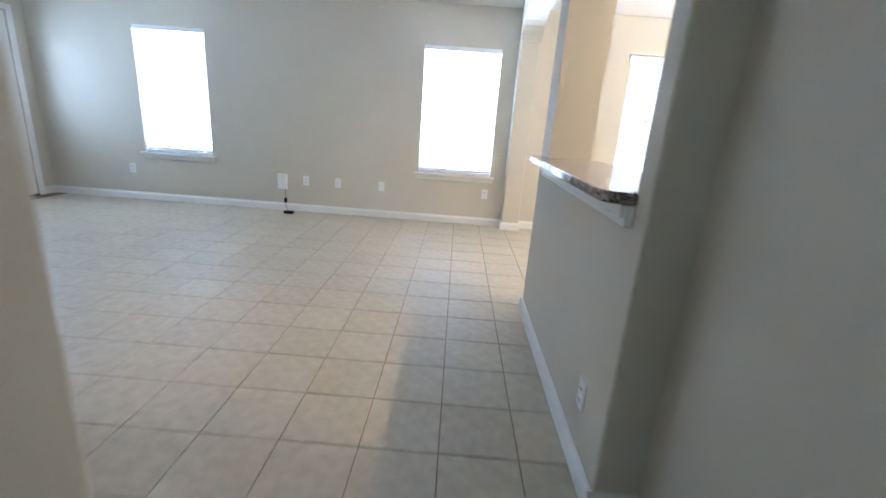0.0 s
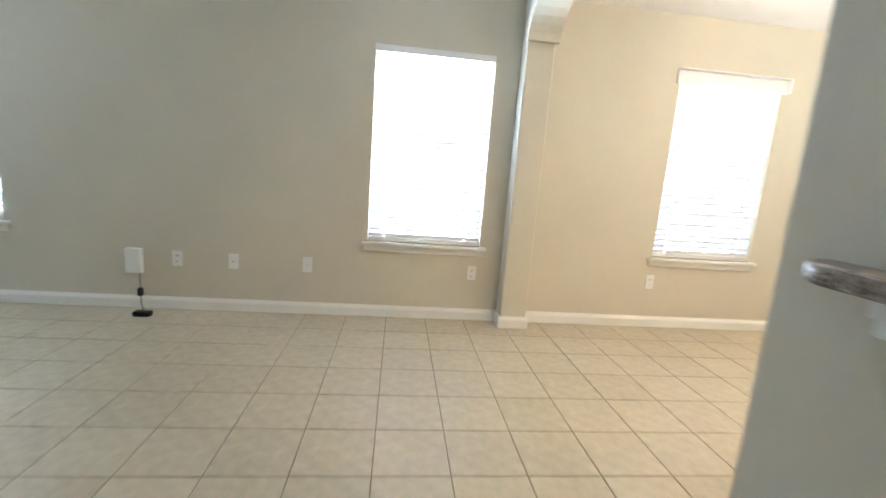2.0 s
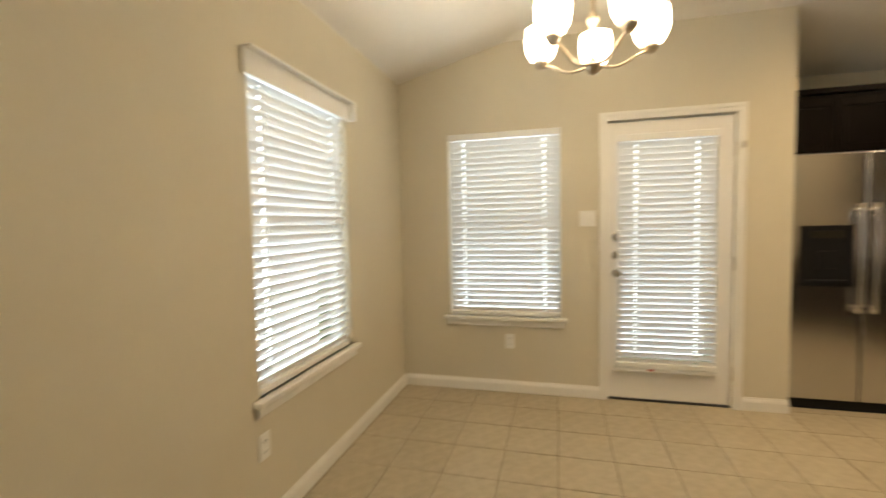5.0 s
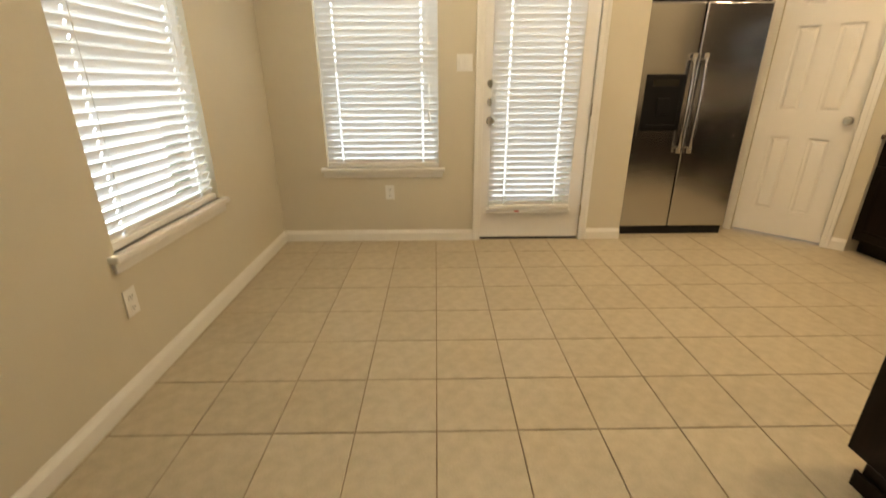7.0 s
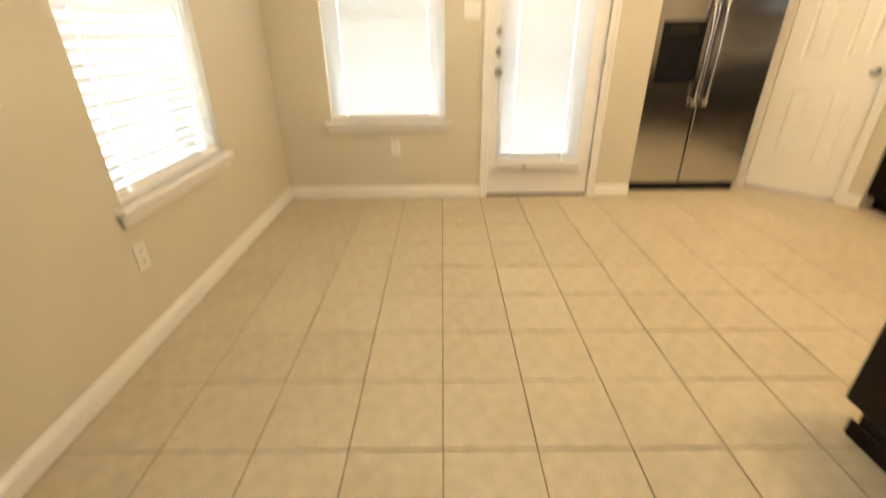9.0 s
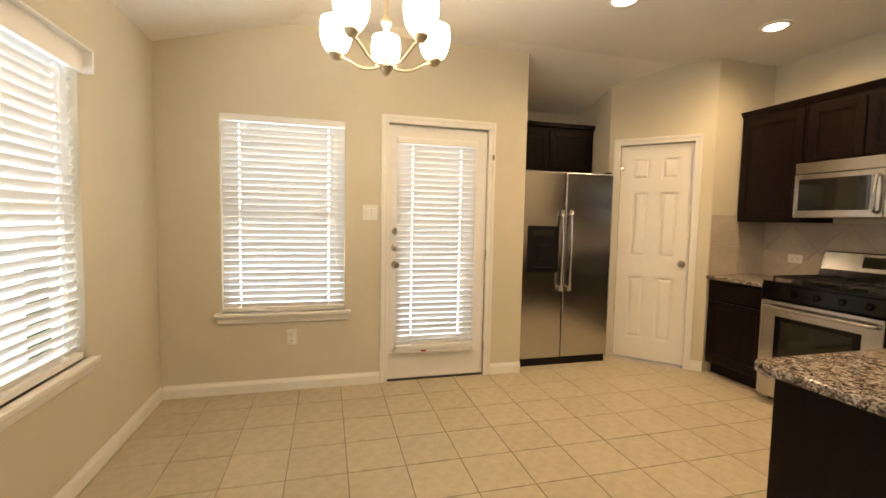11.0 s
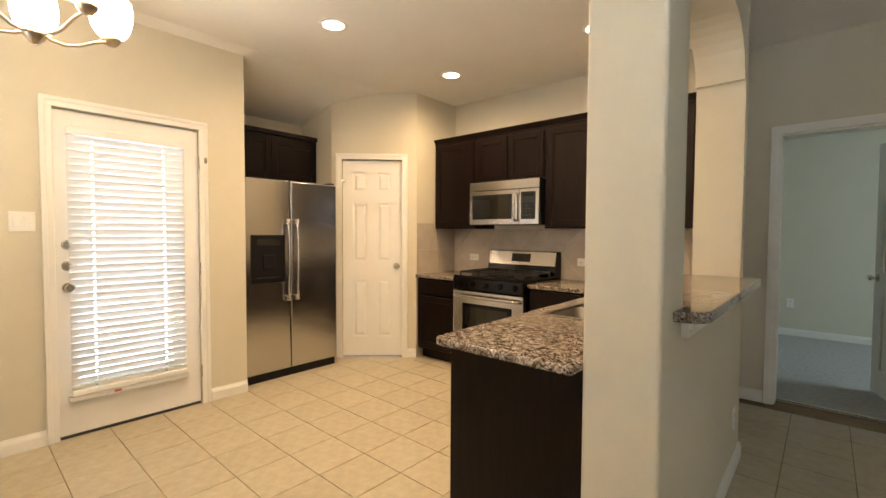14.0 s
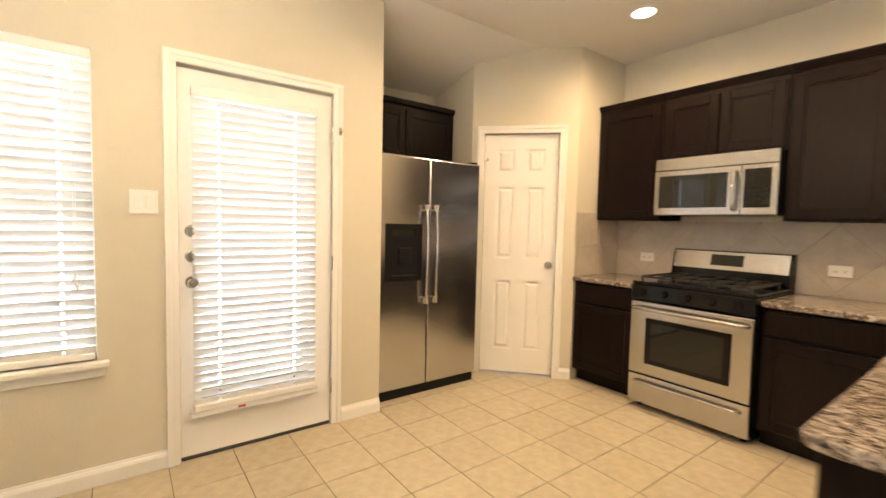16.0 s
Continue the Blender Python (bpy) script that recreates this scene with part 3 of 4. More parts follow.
def six_panel_door(name, w, h, m, label, knob_x, far_knob=True):
    """Six-panel moulded door: x across, y towards the viewer, front at 0."""
    ob = thing(name, (0, 0, 0), label, "door", local=True, kind="structure")
    ob.matrix_world = m
    st, mid = 0.105 * w / 0.6, 0.10 * w / 0.6
    rails = [(0, 0.20), (0.79, 0.98), (1.58, 1.70), (h - 0.12, h)]
    bm = boxes((0, w, -0.034, -0.013, 0, h))
    core = part("leaf", bm, M_DOORW, ob)
    bars = [(0, st, -0.0135, 0, 0, h), (w - st, w, -0.0135, 0, 0, h)]
    bars += [(st, w - st, -0.0135, 0, a, b) for a, b in rails]
    bars += [(w / 2 - mid / 2, w / 2 + mid / 2, -0.0135, 0, a[1], b[0]) for a, b in zip(rails, rails[1:])]
    part("stiles_and_rails", boxes(*bars), M_DOORW, core)
    for a, b in zip(rails, rails[1:]):
        for x0, x1 in ((st, w / 2 - mid / 2), (w / 2 + mid / 2, w - st)):
            g = 0.016
            bm = boxes((x0 + g, x1 - g, -0.0135, -0.003, a[1] + g, b[0] - g))
            top = [v for v in bm.verts if v.co.y > -0.006]
            cx, cz = (x0 + x1) / 2, (a[1] + b[0]) / 2
            for v in top:
                v.co.x += 0.02 * (1 if v.co.x < cx else -1)
                v.co.z += 0.02 * (1 if v.co.z < cz else -1)
            part("panel", bm, M_DOORW, core)
    knob("knob", (knob_x, 0, 0.93), ob, (0, 1, 0), 0.024)
    return ob


pw = PD1 - PD0 - 0.008
pd = six_panel_door("door_2", pw, 2.015, pose(4.18 + ux * (PD0 + 0.004), 1.19 + uy * (PD0 + 0.004), 0.018, 0, 0, PANTRY_TURN) @ pose(0, -0.022, 0), "white six-panel pantry door, closed", 0.055)
part("latch_hook", boxes((pw - 0.03, pw + 0.01, 0.024, 0.036, 1.80, 1.812), (pw - 0.03, pw - 0.018, 0.0, 0.03, 1.795, 1.817), bevel=0.001, seg=1), M_CHROME, pd, "nickel flip latch")
six_panel_door("door_3", 0.77, 2.01, pose(0.488, 0.108, 0.02, 0, 0, -74), "white six-panel bedroom door, standing open", 0.71)


def entry_door():
    x = -4.255
    ob = thing("door_4", (x, 4.875, 0), "white front door with glass light, closed", "door", kind="structure")
    leaf = part("leaf", wall_with_openings("y", 4.424, 5.326, x - 0.044, x, 0.016, 2.04, [(4.60, 5.15, 1.05, 1.90)]), M_DOORW, ob)
    part("light_frame", wall_with_openings("y", 4.57, 5.18, x + 0.001, x + 0.014, 1.02, 1.93, [(4.61, 5.14, 1.06, 1.89)]), M_DOORW, leaf)
    p = part("pane", boxes((x - 0.026, x - 0.018, 4.60, 5.15, 1.05, 1.90)), M_GLASS, ob)
    p.visible_shadow = False
    part("lower_panel", boxes((x + 0.001, x + 0.008, 4.60, 5.15, 0.25, 0.85), bevel=0.003, seg=1), M_DOORW, leaf)
    part("threshold", boxes((-4.37, -4.22, 4.425, 5.325, 0, 0.014)), M_DARK, ob)


entry_door()

# ---- kitchen ----
KS, CT = 0.57, 0.87


def panel_front(name, x0, x1, z0, z1, parent, m_of, label=""):
    """A cabinet front: frame of stiles and rails, sunk panel with a raised field. m_of maps (u, out, z) boxes to world boxes."""
    f = 0.058 if z1 - z0 > 0.22 else 0.0
    g = 0.002
    x0, x1, z0, z1 = x0 + g, x1 - g, z0 + g, z1 - g
    if not f:
        bm = boxes(m_of(x0, x1, 0.001, 0.020, z0, z1), bevel=0.003, seg=1)
        return part(name, bm, M_CAB, parent, label)
    d = part(name, boxes(m_of(x0 + f - 0.001, x1 - f + 0.001, 0.002, 0.010, z0 + f - 0.001, z1 - f + 0.001)), M_CAB, parent, label)
    for a0, a1, c0, c1, what in ((x0, x0 + f, z0, z1, "stile"), (x1 - f, x1, z0, z1, "stile"), (x0 + f, x1 - f, z0, z0 + f, "rail"), (x0 + f, x1 - f, z1 - f, z1, "rail")):
        part(what, boxes(m_of(a0, a1, 0.001, 0.020, c0, c1), bevel=0.003, seg=1), M_CAB, d)
    part("panel_moulding", boxes(m_of(x0 + f, x0 + f + 0.01, 0.010, 0.016, z0 + f, z1 - f), m_of(x1 - f - 0.01, x1 - f, 0.010, 0.016, z0 + f, z1 - f),
                                 m_of(x0 + f + 0.01, x1 - f - 0.01, 0.010, 0.016, z0 + f, z0 + f + 0.01), m_of(x0 + f + 0.01, x1 - f - 0.01, 0.010, 0.016, z1 - f - 0.01, z1 - f)), M_CAB, d)
    return d


def to_north(y):
    return lambda u0, u1, o0, o1, z0, z1: (u0, u1, y + o0, y + o1, z0, z1)


def to_east(x):
    return lambda u0, u1, o0, o1, z0, z1: (x + o0, x + o1, u0, u1, z0, z1)


def to_west(x):
    return lambda u0, u1, o0, o1, z0, z1: (x - o1, x - o0, u0, u1, z0, z1)


def base_cabinet(x0, x1, label, drawer=True, doors=1):
    yf = 1.165
    ob = thing("base_cabinet", ((x0 + x1) / 2, (KS + yf) / 2, 0), label, "cabinet", "kitchen base cabinets")
    part("body", boxes((x0, x1, KS + 0.002, yf, 0.10, CT - 0.033)), M_CAB, ob)
    part("toe_kick", boxes((x0, x1, KS + 0.002, yf - 0.07, 0.0, 0.10)), M_CAB, ob)
    z = CT - 0.05
    if drawer:
        panel_front("drawer_front", x0 + 0.012, x1 - 0.012, z - 0.145, z, ob, to_north(yf))
        z -= 0.165
    w = (x1 - x0 - 0.024) / doors
    for k in range(doors):
        panel_front("cabinet_door", x0 + 0.012 + k * w, x0 + 0.012 + (k + 1) * w, 0.12, z, ob, to_north(yf))
    return ob


base_cabinet(3.640, 4.176, "espresso base cabinet beside the pantry wall")
base_cabinet(2.26, 2.862, "espresso base cabinet beside the range")


def peninsula():
    xf = 2.178
    for k, (y0, y1, what) in enumerate(((2.40, 2.955, "peninsula end cabinet in espresso wood"), (1.50, 2.398, "espresso sink base cabinet in peninsula"), (KS + 0.002, 1.498, "espresso corner base cabinet"))):
        ob = thing("base_cabinet", (1.88, (y0 + y1) / 2, 0), what, "cabinet", "kitchen base cabinets")
        part("body", boxes((1.602, xf, y0, y1, 0.10, CT - 0.033 if k != 1 else 0.62)), M_CAB, ob)
        part("toe_kick", boxes((1.602, xf - 0.07, y0, y1 - (0.003 if k else 0.05), 0, 0.10)), M_CAB, ob)
        if k == 2:
            continue
        if k == 1:
            part("front_rail", boxes((xf - 0.02, xf, y0, y1, 0.62, CT - 0.033)), M_CAB, ob)
        n = 1 if k == 0 else 2
        w = (y1 - y0 - 0.03) / n
        for q in range(n):
            panel_front("drawer_front", y0 + 0.015 + q * w, y0 + 0.015 + (q + 1) * w, CT - 0.195, CT - 0.05, ob, to_east(xf))
            panel_front("cabinet_door", y0 + 0.015 + q * w, y0 + 0.015 + (q + 1) * w, 0.12, CT - 0.215, ob, to_east(xf))
        if k == 0:
            part("end_panel", boxes((1.602, xf + 0.018, y1 + 0.001, y1 + 0.019, 0.10, CT - 0.033), (1.602, xf - 0.05, y1 + 0.001, y1 + 0.0188, 0.0, 0.0995), bevel=0.002, seg=1), M_CAB, ob, "plain dark end panel")
            part("base_shoe", boxes((1.602, xf - 0.035, y1 + 0.0195, y1 + 0.030, 0.0, 0.06), bevel=0.002, seg=1), M_CAB, ob)


peninsula()


def rounded(x0, x1, y0, y1, radii, seg=6):
    """Outline of a rectangle with its own radius at each corner (sw, se, ne, nw)."""
    out = []
    for (cx, cy, sx, sy, a0), r in zip(((x0, y0, 1, 1, 180), (x1, y0, -1, 1, 270), (x1, y1, -1, -1, 0), (x0, y1, 1, -1, 90)), radii):
        if r <= 0:
            out.append((cx, cy))
            continue
        for k in range(seg + 1):
            a = radians(a0 + 90 * k / seg)
            out.append((cx + sx * r + r * math.cos(a), cy + sy * r + r * math.sin(a)))
    return out


def slab(outline, z0, z1, ease=0.008):
    bm = prism(outline, "z", z0, z1)
    es = [e for e in bm.edges if abs(e.verts[0].co.z - e.verts[1].co.z) < 1e-5 and len(e.link_faces) == 2]
    bmesh.ops.bevel(bm, geom=es, offset=ease, segments=3, affect="EDGES", profile=0.5)
    return bm


top = thing("countertop", (1.9, 1.8, CT - 0.032), "speckled brown granite kitchen countertop, polished", "countertop")
SX0, SX1, SY0, SY1 = 1.74, 2.10, 1.58, 2.30
part("slab", slab(rounded(1.605, 2.215, SY1, 3.075, (0, 0, 0.05, 0)), CT - 0.032, CT), M_GRAN, top)
part("slab", boxes((1.605, SX0, SY0, SY1, CT - 0.032, CT), (SX1, 2.215, SY0, SY1, CT - 0.032, CT)), M_GRAN, top)
part("slab", boxes((1.605, 2.215, KS + 0.002, SY0, CT - 0.032, CT)), M_GRAN, top)
part("slab", slab([(2.2155, KS + 0.002), (2.862, KS + 0.002), (2.862, 1.205), (2.2155, 1.205)], CT - 0.032, CT, 0.005), M_GRAN, top)
top2 = thing("countertop", (3.9, 0.9, CT - 0.032), "short granite countertop between range and pantry wall", "countertop")
part("slab", slab([(3.64, KS + 0.002), (4.177, KS + 0.002), (4.177, 1.205), (3.64, 1.205)], CT - 0.032, CT, 0.005), M_GRAN, top2)
sink = thing("sink", (1.92, 1.94, 0.66), "stainless double bowl sink set into granite", "sink")
ym = (SY0 + SY1) / 2
for a, b in ((SY0, ym - 0.012), (ym + 0.012, SY1)):
    bm = bmesh.new()
    box(bm, SX0, SX1, a, b, 0.66, CT - 0.004)
    lid = [f for f in bm.faces if f.calc_center_median().z > CT - 0.01]
    bmesh.ops.delete(bm, geom=lid, context="FACES")
    corners = [e for e in bm.edges if len(e.link_faces) == 2]
    bmesh.ops.bevel(bm, geom=corners, offset=0.045, segments=5, affect="EDGES", profile=0.5)
    shell = bmesh.ops.extrude_face_region(bm, geom=bm.faces[:])
    for v in [g for g in shell["geom"] if isinstance(g, bmesh.types.BMVert)]:
        v.co = Vector(((v.co.x - 1.92) * 0.985 + 1.92, (v.co.y - (a + b) / 2) * 0.985 + (a + b) / 2, v.co.z + (0.003 if v.co.z < CT - 0.01 else 0)))
    bmesh.ops.recalc_face_normals(bm, faces=bm.faces[:])
    bowl = part("bowl", bm, M_SINK, sink, smooth=True)
    part("drain", lathe([(0.001, 0.6665), (0.03, 0.667), (0.042, 0.6695), (0.045, 0.6665)], 20, (1.92, (a + b) / 2, 0)), M_CHROME, bowl)
part("divider", boxes((SX0, SX1, ym - 0.012, ym + 0.012, CT - 0.03, CT - 0.006), bevel=0.006), M_SINK, sink)
part("rim", boxes((SX0 - 0.018, SX0 + 0.006, SY0 - 0.018, SY1 + 0.018, CT + 0.0005, CT + 0.005), (SX1 - 0.006, SX1 + 0.018, SY0 - 0.018, SY1 + 0.018, CT + 0.0005, CT + 0.005),
                  (SX0 + 0.006, SX1 - 0.006, SY0 - 0.018, SY0 + 0.006, CT + 0.0005, CT + 0.005), (SX0 + 0.006, SX1 - 0.006, SY1 - 0.006, SY1 + 0.018, CT + 0.0005, CT + 0.005), bevel=0.002, seg=1), M_STEELH, sink)

tap = thing("faucet", (1.69, 1.94, CT), "chrome single-lever kitchen faucet behind the sink", "faucet")
part("base_plate", slab(rounded(1.662, 1.718, 1.82, 2.06, (0.027, 0.027, 0.027, 0.027)), CT + 0.0005, CT + 0.008, 0.003), M_CHROME, tap)
part("body", lathe([(0.001, 0.008), (0.026, 0.009), (0.024, 0.03), (0.020, 0.07), (0.021, 0.10), (0.015, 0.112), (0.001, 0.115)], 20, (1.69, 1.94, CT)), M_CHROME, tap, smooth=True)
spout = part("spout", tube([(1.70, 1.94, CT + 0.075), (1.73, 1.94, CT + 0.115), (1.77, 1.94, CT + 0.142), (1.81, 1.94, CT + 0.150), (1.85, 1.94, CT + 0.145), (1.868, 1.94, CT + 0.130), (1.872, 1.94, CT + 0.115)], 0.011, 12), M_CHROME, tap, smooth=True)
part("aerator", cyl(bmesh.new(), (1.872, 1.94, CT + 0.098), (1.872, 1.94, CT + 0.116), 0.013, seg=16), M_CHROME, spout)
part("lever", tube([(1.69, 1.94, CT + 0.112), (1.685, 1.94, CT + 0.130), (1.66, 1.94, CT + 0.150), (1.63, 1.94, CT + 0.162)], 0.006, 8), M_CHROME, tap, smooth=True)

bar = thing("breakfast_bar", (1.48, 2.1, 1.022), "raised granite breakfast bar top with rounded ends", "countertop")
edge = rounded(1.262, 1.358, 1.452, 2.90, (0.07, 0, 0, 0.085))
west = [p for p in edge if p not in ((1.358, 1.452), (1.358, 2.90))]
half = len(west) // 2
part("slab", slab(west[:half] + [(1.358, 1.452), (1.358, 1.475), (1.66, 1.475), (1.66, 2.765), (1.358, 2.765), (1.358, 2.90)] + west[half:], 1.022, 1.058, 0.008), M_GRAN, bar)
structure("trim_bar", boxes((1.335, 1.359, 1.46, 2.79, 0.955, 1.0215), (1.318, 1.335, 1.46, 2.79, 0.985, 1.0215), bevel=0.003, seg=1), M_TRIM, "white wood trim below breakfast bar", "trim")


def upper_cabinet(x0, x1, z0, z1, doors, label):
    yf = 0.905
    ob = thing("wall_cabinet", ((x0 + x1) / 2, (KS + yf) / 2, z0), label, "cabinet", "kitchen wall cabinets")
    part("body", boxes((x0, x1, KS + 0.002, yf, z0, z1)), M_CAB, ob)
    w = (x1 - x0 - 0.02) / doors
    for k in range(doors):
        panel_front("cabinet_door", x0 + 0.01 + k * w + 0.004, x0 + 0.01 + (k + 1) * w - 0.004, z0 + 0.012, z1 - 0.03, ob, to_north(yf))
    prof = [(KS + 0.002, z1), (yf + 0.006, z1), (yf + 0.012, z1 + 0.012), (yf + 0.03, z1 + 0.036), (yf + 0.032, z1 + 0.045), (KS + 0.002, z1 + 0.045)]
    part("crown", prism(prof, "x", x0, x1), M_CAB, ob)
    return ob


upper_cabinet(3.637, 4.176, 1.34, 2.235, 1, "tall espresso wall cabinet beside pantry wall")
upper_cabinet(2.874, 3.634, 1.785, 2.235, 2, "short espresso wall cabinet above microwave")
upper_cabinet(2.408, 2.871, 1.34, 2.235, 1, "tall espresso wall cabinet beside microwave")
upper_cabinet(1.70, 2.405, 1.34, 2.235, 2, "tall espresso wall cabinet near breakfast bar")
ob = thing("wall_cabinet", (5.2, 2.3, 1.80), "espresso wall cabinet above refrigerator", "cabinet", "kitchen wall cabinets")
part("body", boxes((5.08, 5.366, 1.79, 2.797, 1.80, 2.24)), M_CAB, ob)
for k in range(2):
    panel_front("cabinet_door", 1.80 + k * 0.495, 2.292 + k * 0.495, 1.81, 2.21, ob, to_west(5.08))
part("crown", boxes((5.05, 5.366, 1.79, 2.797, 2.2405, 2.285), bevel=0.006), M_CAB, ob)


def range_oven():
    x0, x1, yb, yf = 2.869, 3.631, KS + 0.012, 1.235
    ob = thing("gas_range", ((x0 + x1) / 2, 0.9, 0), "stainless and black freestanding gas range", "range")
    part("body", boxes((x0, x1, yb, yf - 0.03, 0.03, 0.885)), M_BLACK, ob)
    part("cooktop", boxes((x0 - 0.001, x1 + 0.001, yb, yf + 0.015, 0.886, 0.905), bevel=0.006), M_BLACK, ob)
    bg = prism([(yb, 0.906), (yb + 0.115, 0.906), (yb + 0.10, 0.985), (yb + 0.075, 1.095), (yb + 0.055, 1.125), (yb, 1.125)], "x", x0, x1)
    guard = part("backguard", bg, M_BLACK, ob, "black curved backguard")
    nrm = Vector((0, 0.9752, 0.2216))
    bm = boxes((x0 + 0.012, x1 - 0.012, yb + 0.02, yb + 0.082, 0.99, 1.118), bevel=0.003, seg=1)
    for v in bm.verts:
        if v.co.y > yb + 0.06:
            v.co.y = yb + 0.1 - (v.co.z - 0.985) * 0.2273 + 0.005
    panel = part("control_panel", bm, M_STEELH, guard, "stainless control panel")
    bm = boxes((3.25 - 0.105, 3.25 + 0.105, yb + 0.04, yb + 0.07, 1.02, 1.098))
    for v in bm.verts:
        if v.co.y > yb + 0.06:
            v.co.y = yb + 0.1 - (v.co.z - 0.985) * 0.2273 + 0.008
    part("clock_display", bm, M_DGLASS, panel)
    part("front_panel", boxes((x0, x1, yf - 0.03, yf + 0.022, 0.775, 0.885), bevel=0.008), M_BLACK, ob, "black panel with burner knobs")
    for k in range(5):
        x = x0 + 0.085 + k * 0.148
        bm = cyl(bmesh.new(), (x, yf + 0.022, 0.832), (x, yf + 0.045, 0.835), 0.024, 0.019, seg=18)
        box(bm, x - 0.004, x + 0.004, yf + 0.045, yf + 0.054, 0.818, 0.852)
        part("burner_knob", bm, M_BLACK, ob)
    dz0, dz1 = 0.255, 0.765
    door = part("oven_door", boxes((x0 + 0.004, x1 - 0.004, yf - 0.029, yf + 0.018, dz0, dz1), bevel=0.006), M_STEELH, ob, "stainless oven door")
    win = part("oven_window", boxes((x0 + 0.115, x1 - 0.115, yf + 0.0185, yf + 0.022, 0.335, 0.655), bevel=0.0015, seg=1), M_BLACK, door)
    part("window_glass", boxes((x0 + 0.155, x1 - 0.155, yf + 0.0222, yf + 0.0235, 0.365, 0.625)), M_DGLASS, win)
    pts = [(x0 + 0.03, yf + 0.015, 0.715), (x0 + 0.035, yf + 0.05, 0.72)] + [(x0 + 0.06 + k * 0.0642, yf + 0.062 + 0.006 * math.sin(k / 10 * math.pi), 0.722) for k in range(11)] + [(x1 - 0.035, yf + 0.05, 0.72), (x1 - 0.03, yf + 0.015, 0.715)]
    part("oven_handle", tube(pts, 0.013), M_STEELH, door, smooth=True)
    dr = part("drawer", boxes((x0 + 0.004, x1 - 0.004, yf - 0.029, yf + 0.016, 0.045, 0.245), bevel=0.006), M_STEELH, ob, "stainless storage drawer")
    pts = [(x0 + 0.05, yf + 0.012, 0.195), (x0 + 0.06, yf + 0.035, 0.20)] + [(x0 + 0.08 + k * 0.0602, yf + 0.042, 0.20) for k in range(11)] + [(x1 - 0.06, yf + 0.035, 0.20), (x1 - 0.05, yf + 0.012, 0.195)]
    part("drawer_handle", tube(pts, 0.010), M_STEELH, dr, smooth=True)
    for x in (x0 + 0.05, x1 - 0.05):
        for y in (yb + 0.05, yf - 0.08):
            part("foot", cyl(bmesh.new(), (x, y, 0), (x, y, 0.03), 0.018, seg=10), M_BLACK, ob)
    for gx in (x0 + 0.04, x0 + 0.275, x0 + 0.51):
        bm = bmesh.new()
        w, d0, d1 = 0.212, 0.72, 1.20
        for d in ((gx, gx + w, d0, d0 + 0.012, 0.928, 0.942), (gx, gx + w, d1 - 0.012, d1, 0.928, 0.942), (gx, gx + 0.012, d0 + 0.012, d1 - 0.012, 0.928, 0.942), (gx + w - 0.012, gx + w, d0 + 0.012, d1 - 0.012, 0.928, 0.942),
                  (gx + w / 2 - 0.006, gx + w / 2 + 0.006, d0 + 0.012, d1 - 0.012, 0.9285, 0.9435), (gx + 0.012, gx + w / 2 - 0.006, 0.954, 0.966, 0.929, 0.943), (gx + w / 2 + 0.006, gx + w - 0.012, 0.954, 0.966, 0.929, 0.943)):
            box(bm, *d)
        for px, py in ((gx, d0), (gx + w - 0.012, d0), (gx, d1 - 0.012), (gx + w - 0.012, d1 - 0.012)):
            box(bm, px, px + 0.012, py, py + 0.012, 0.905, 0.928)
        part("grate", bm, M_IRON, ob)
    for bx_, by in ((x0 + 0.146, 0.84), (x0 + 0.146, 1.08), (x0 + 0.381, 0.96), (x0 + 0.616, 0.84), (x0 + 0.616, 1.08)):
        part("burner", lathe([(0.001, 0.924), (0.032, 0.922), (0.034, 0.916), (0.045, 0.914), (0.048, 0.905)], 18, (bx_, by, 0)), M_IRON, ob)


range_oven()


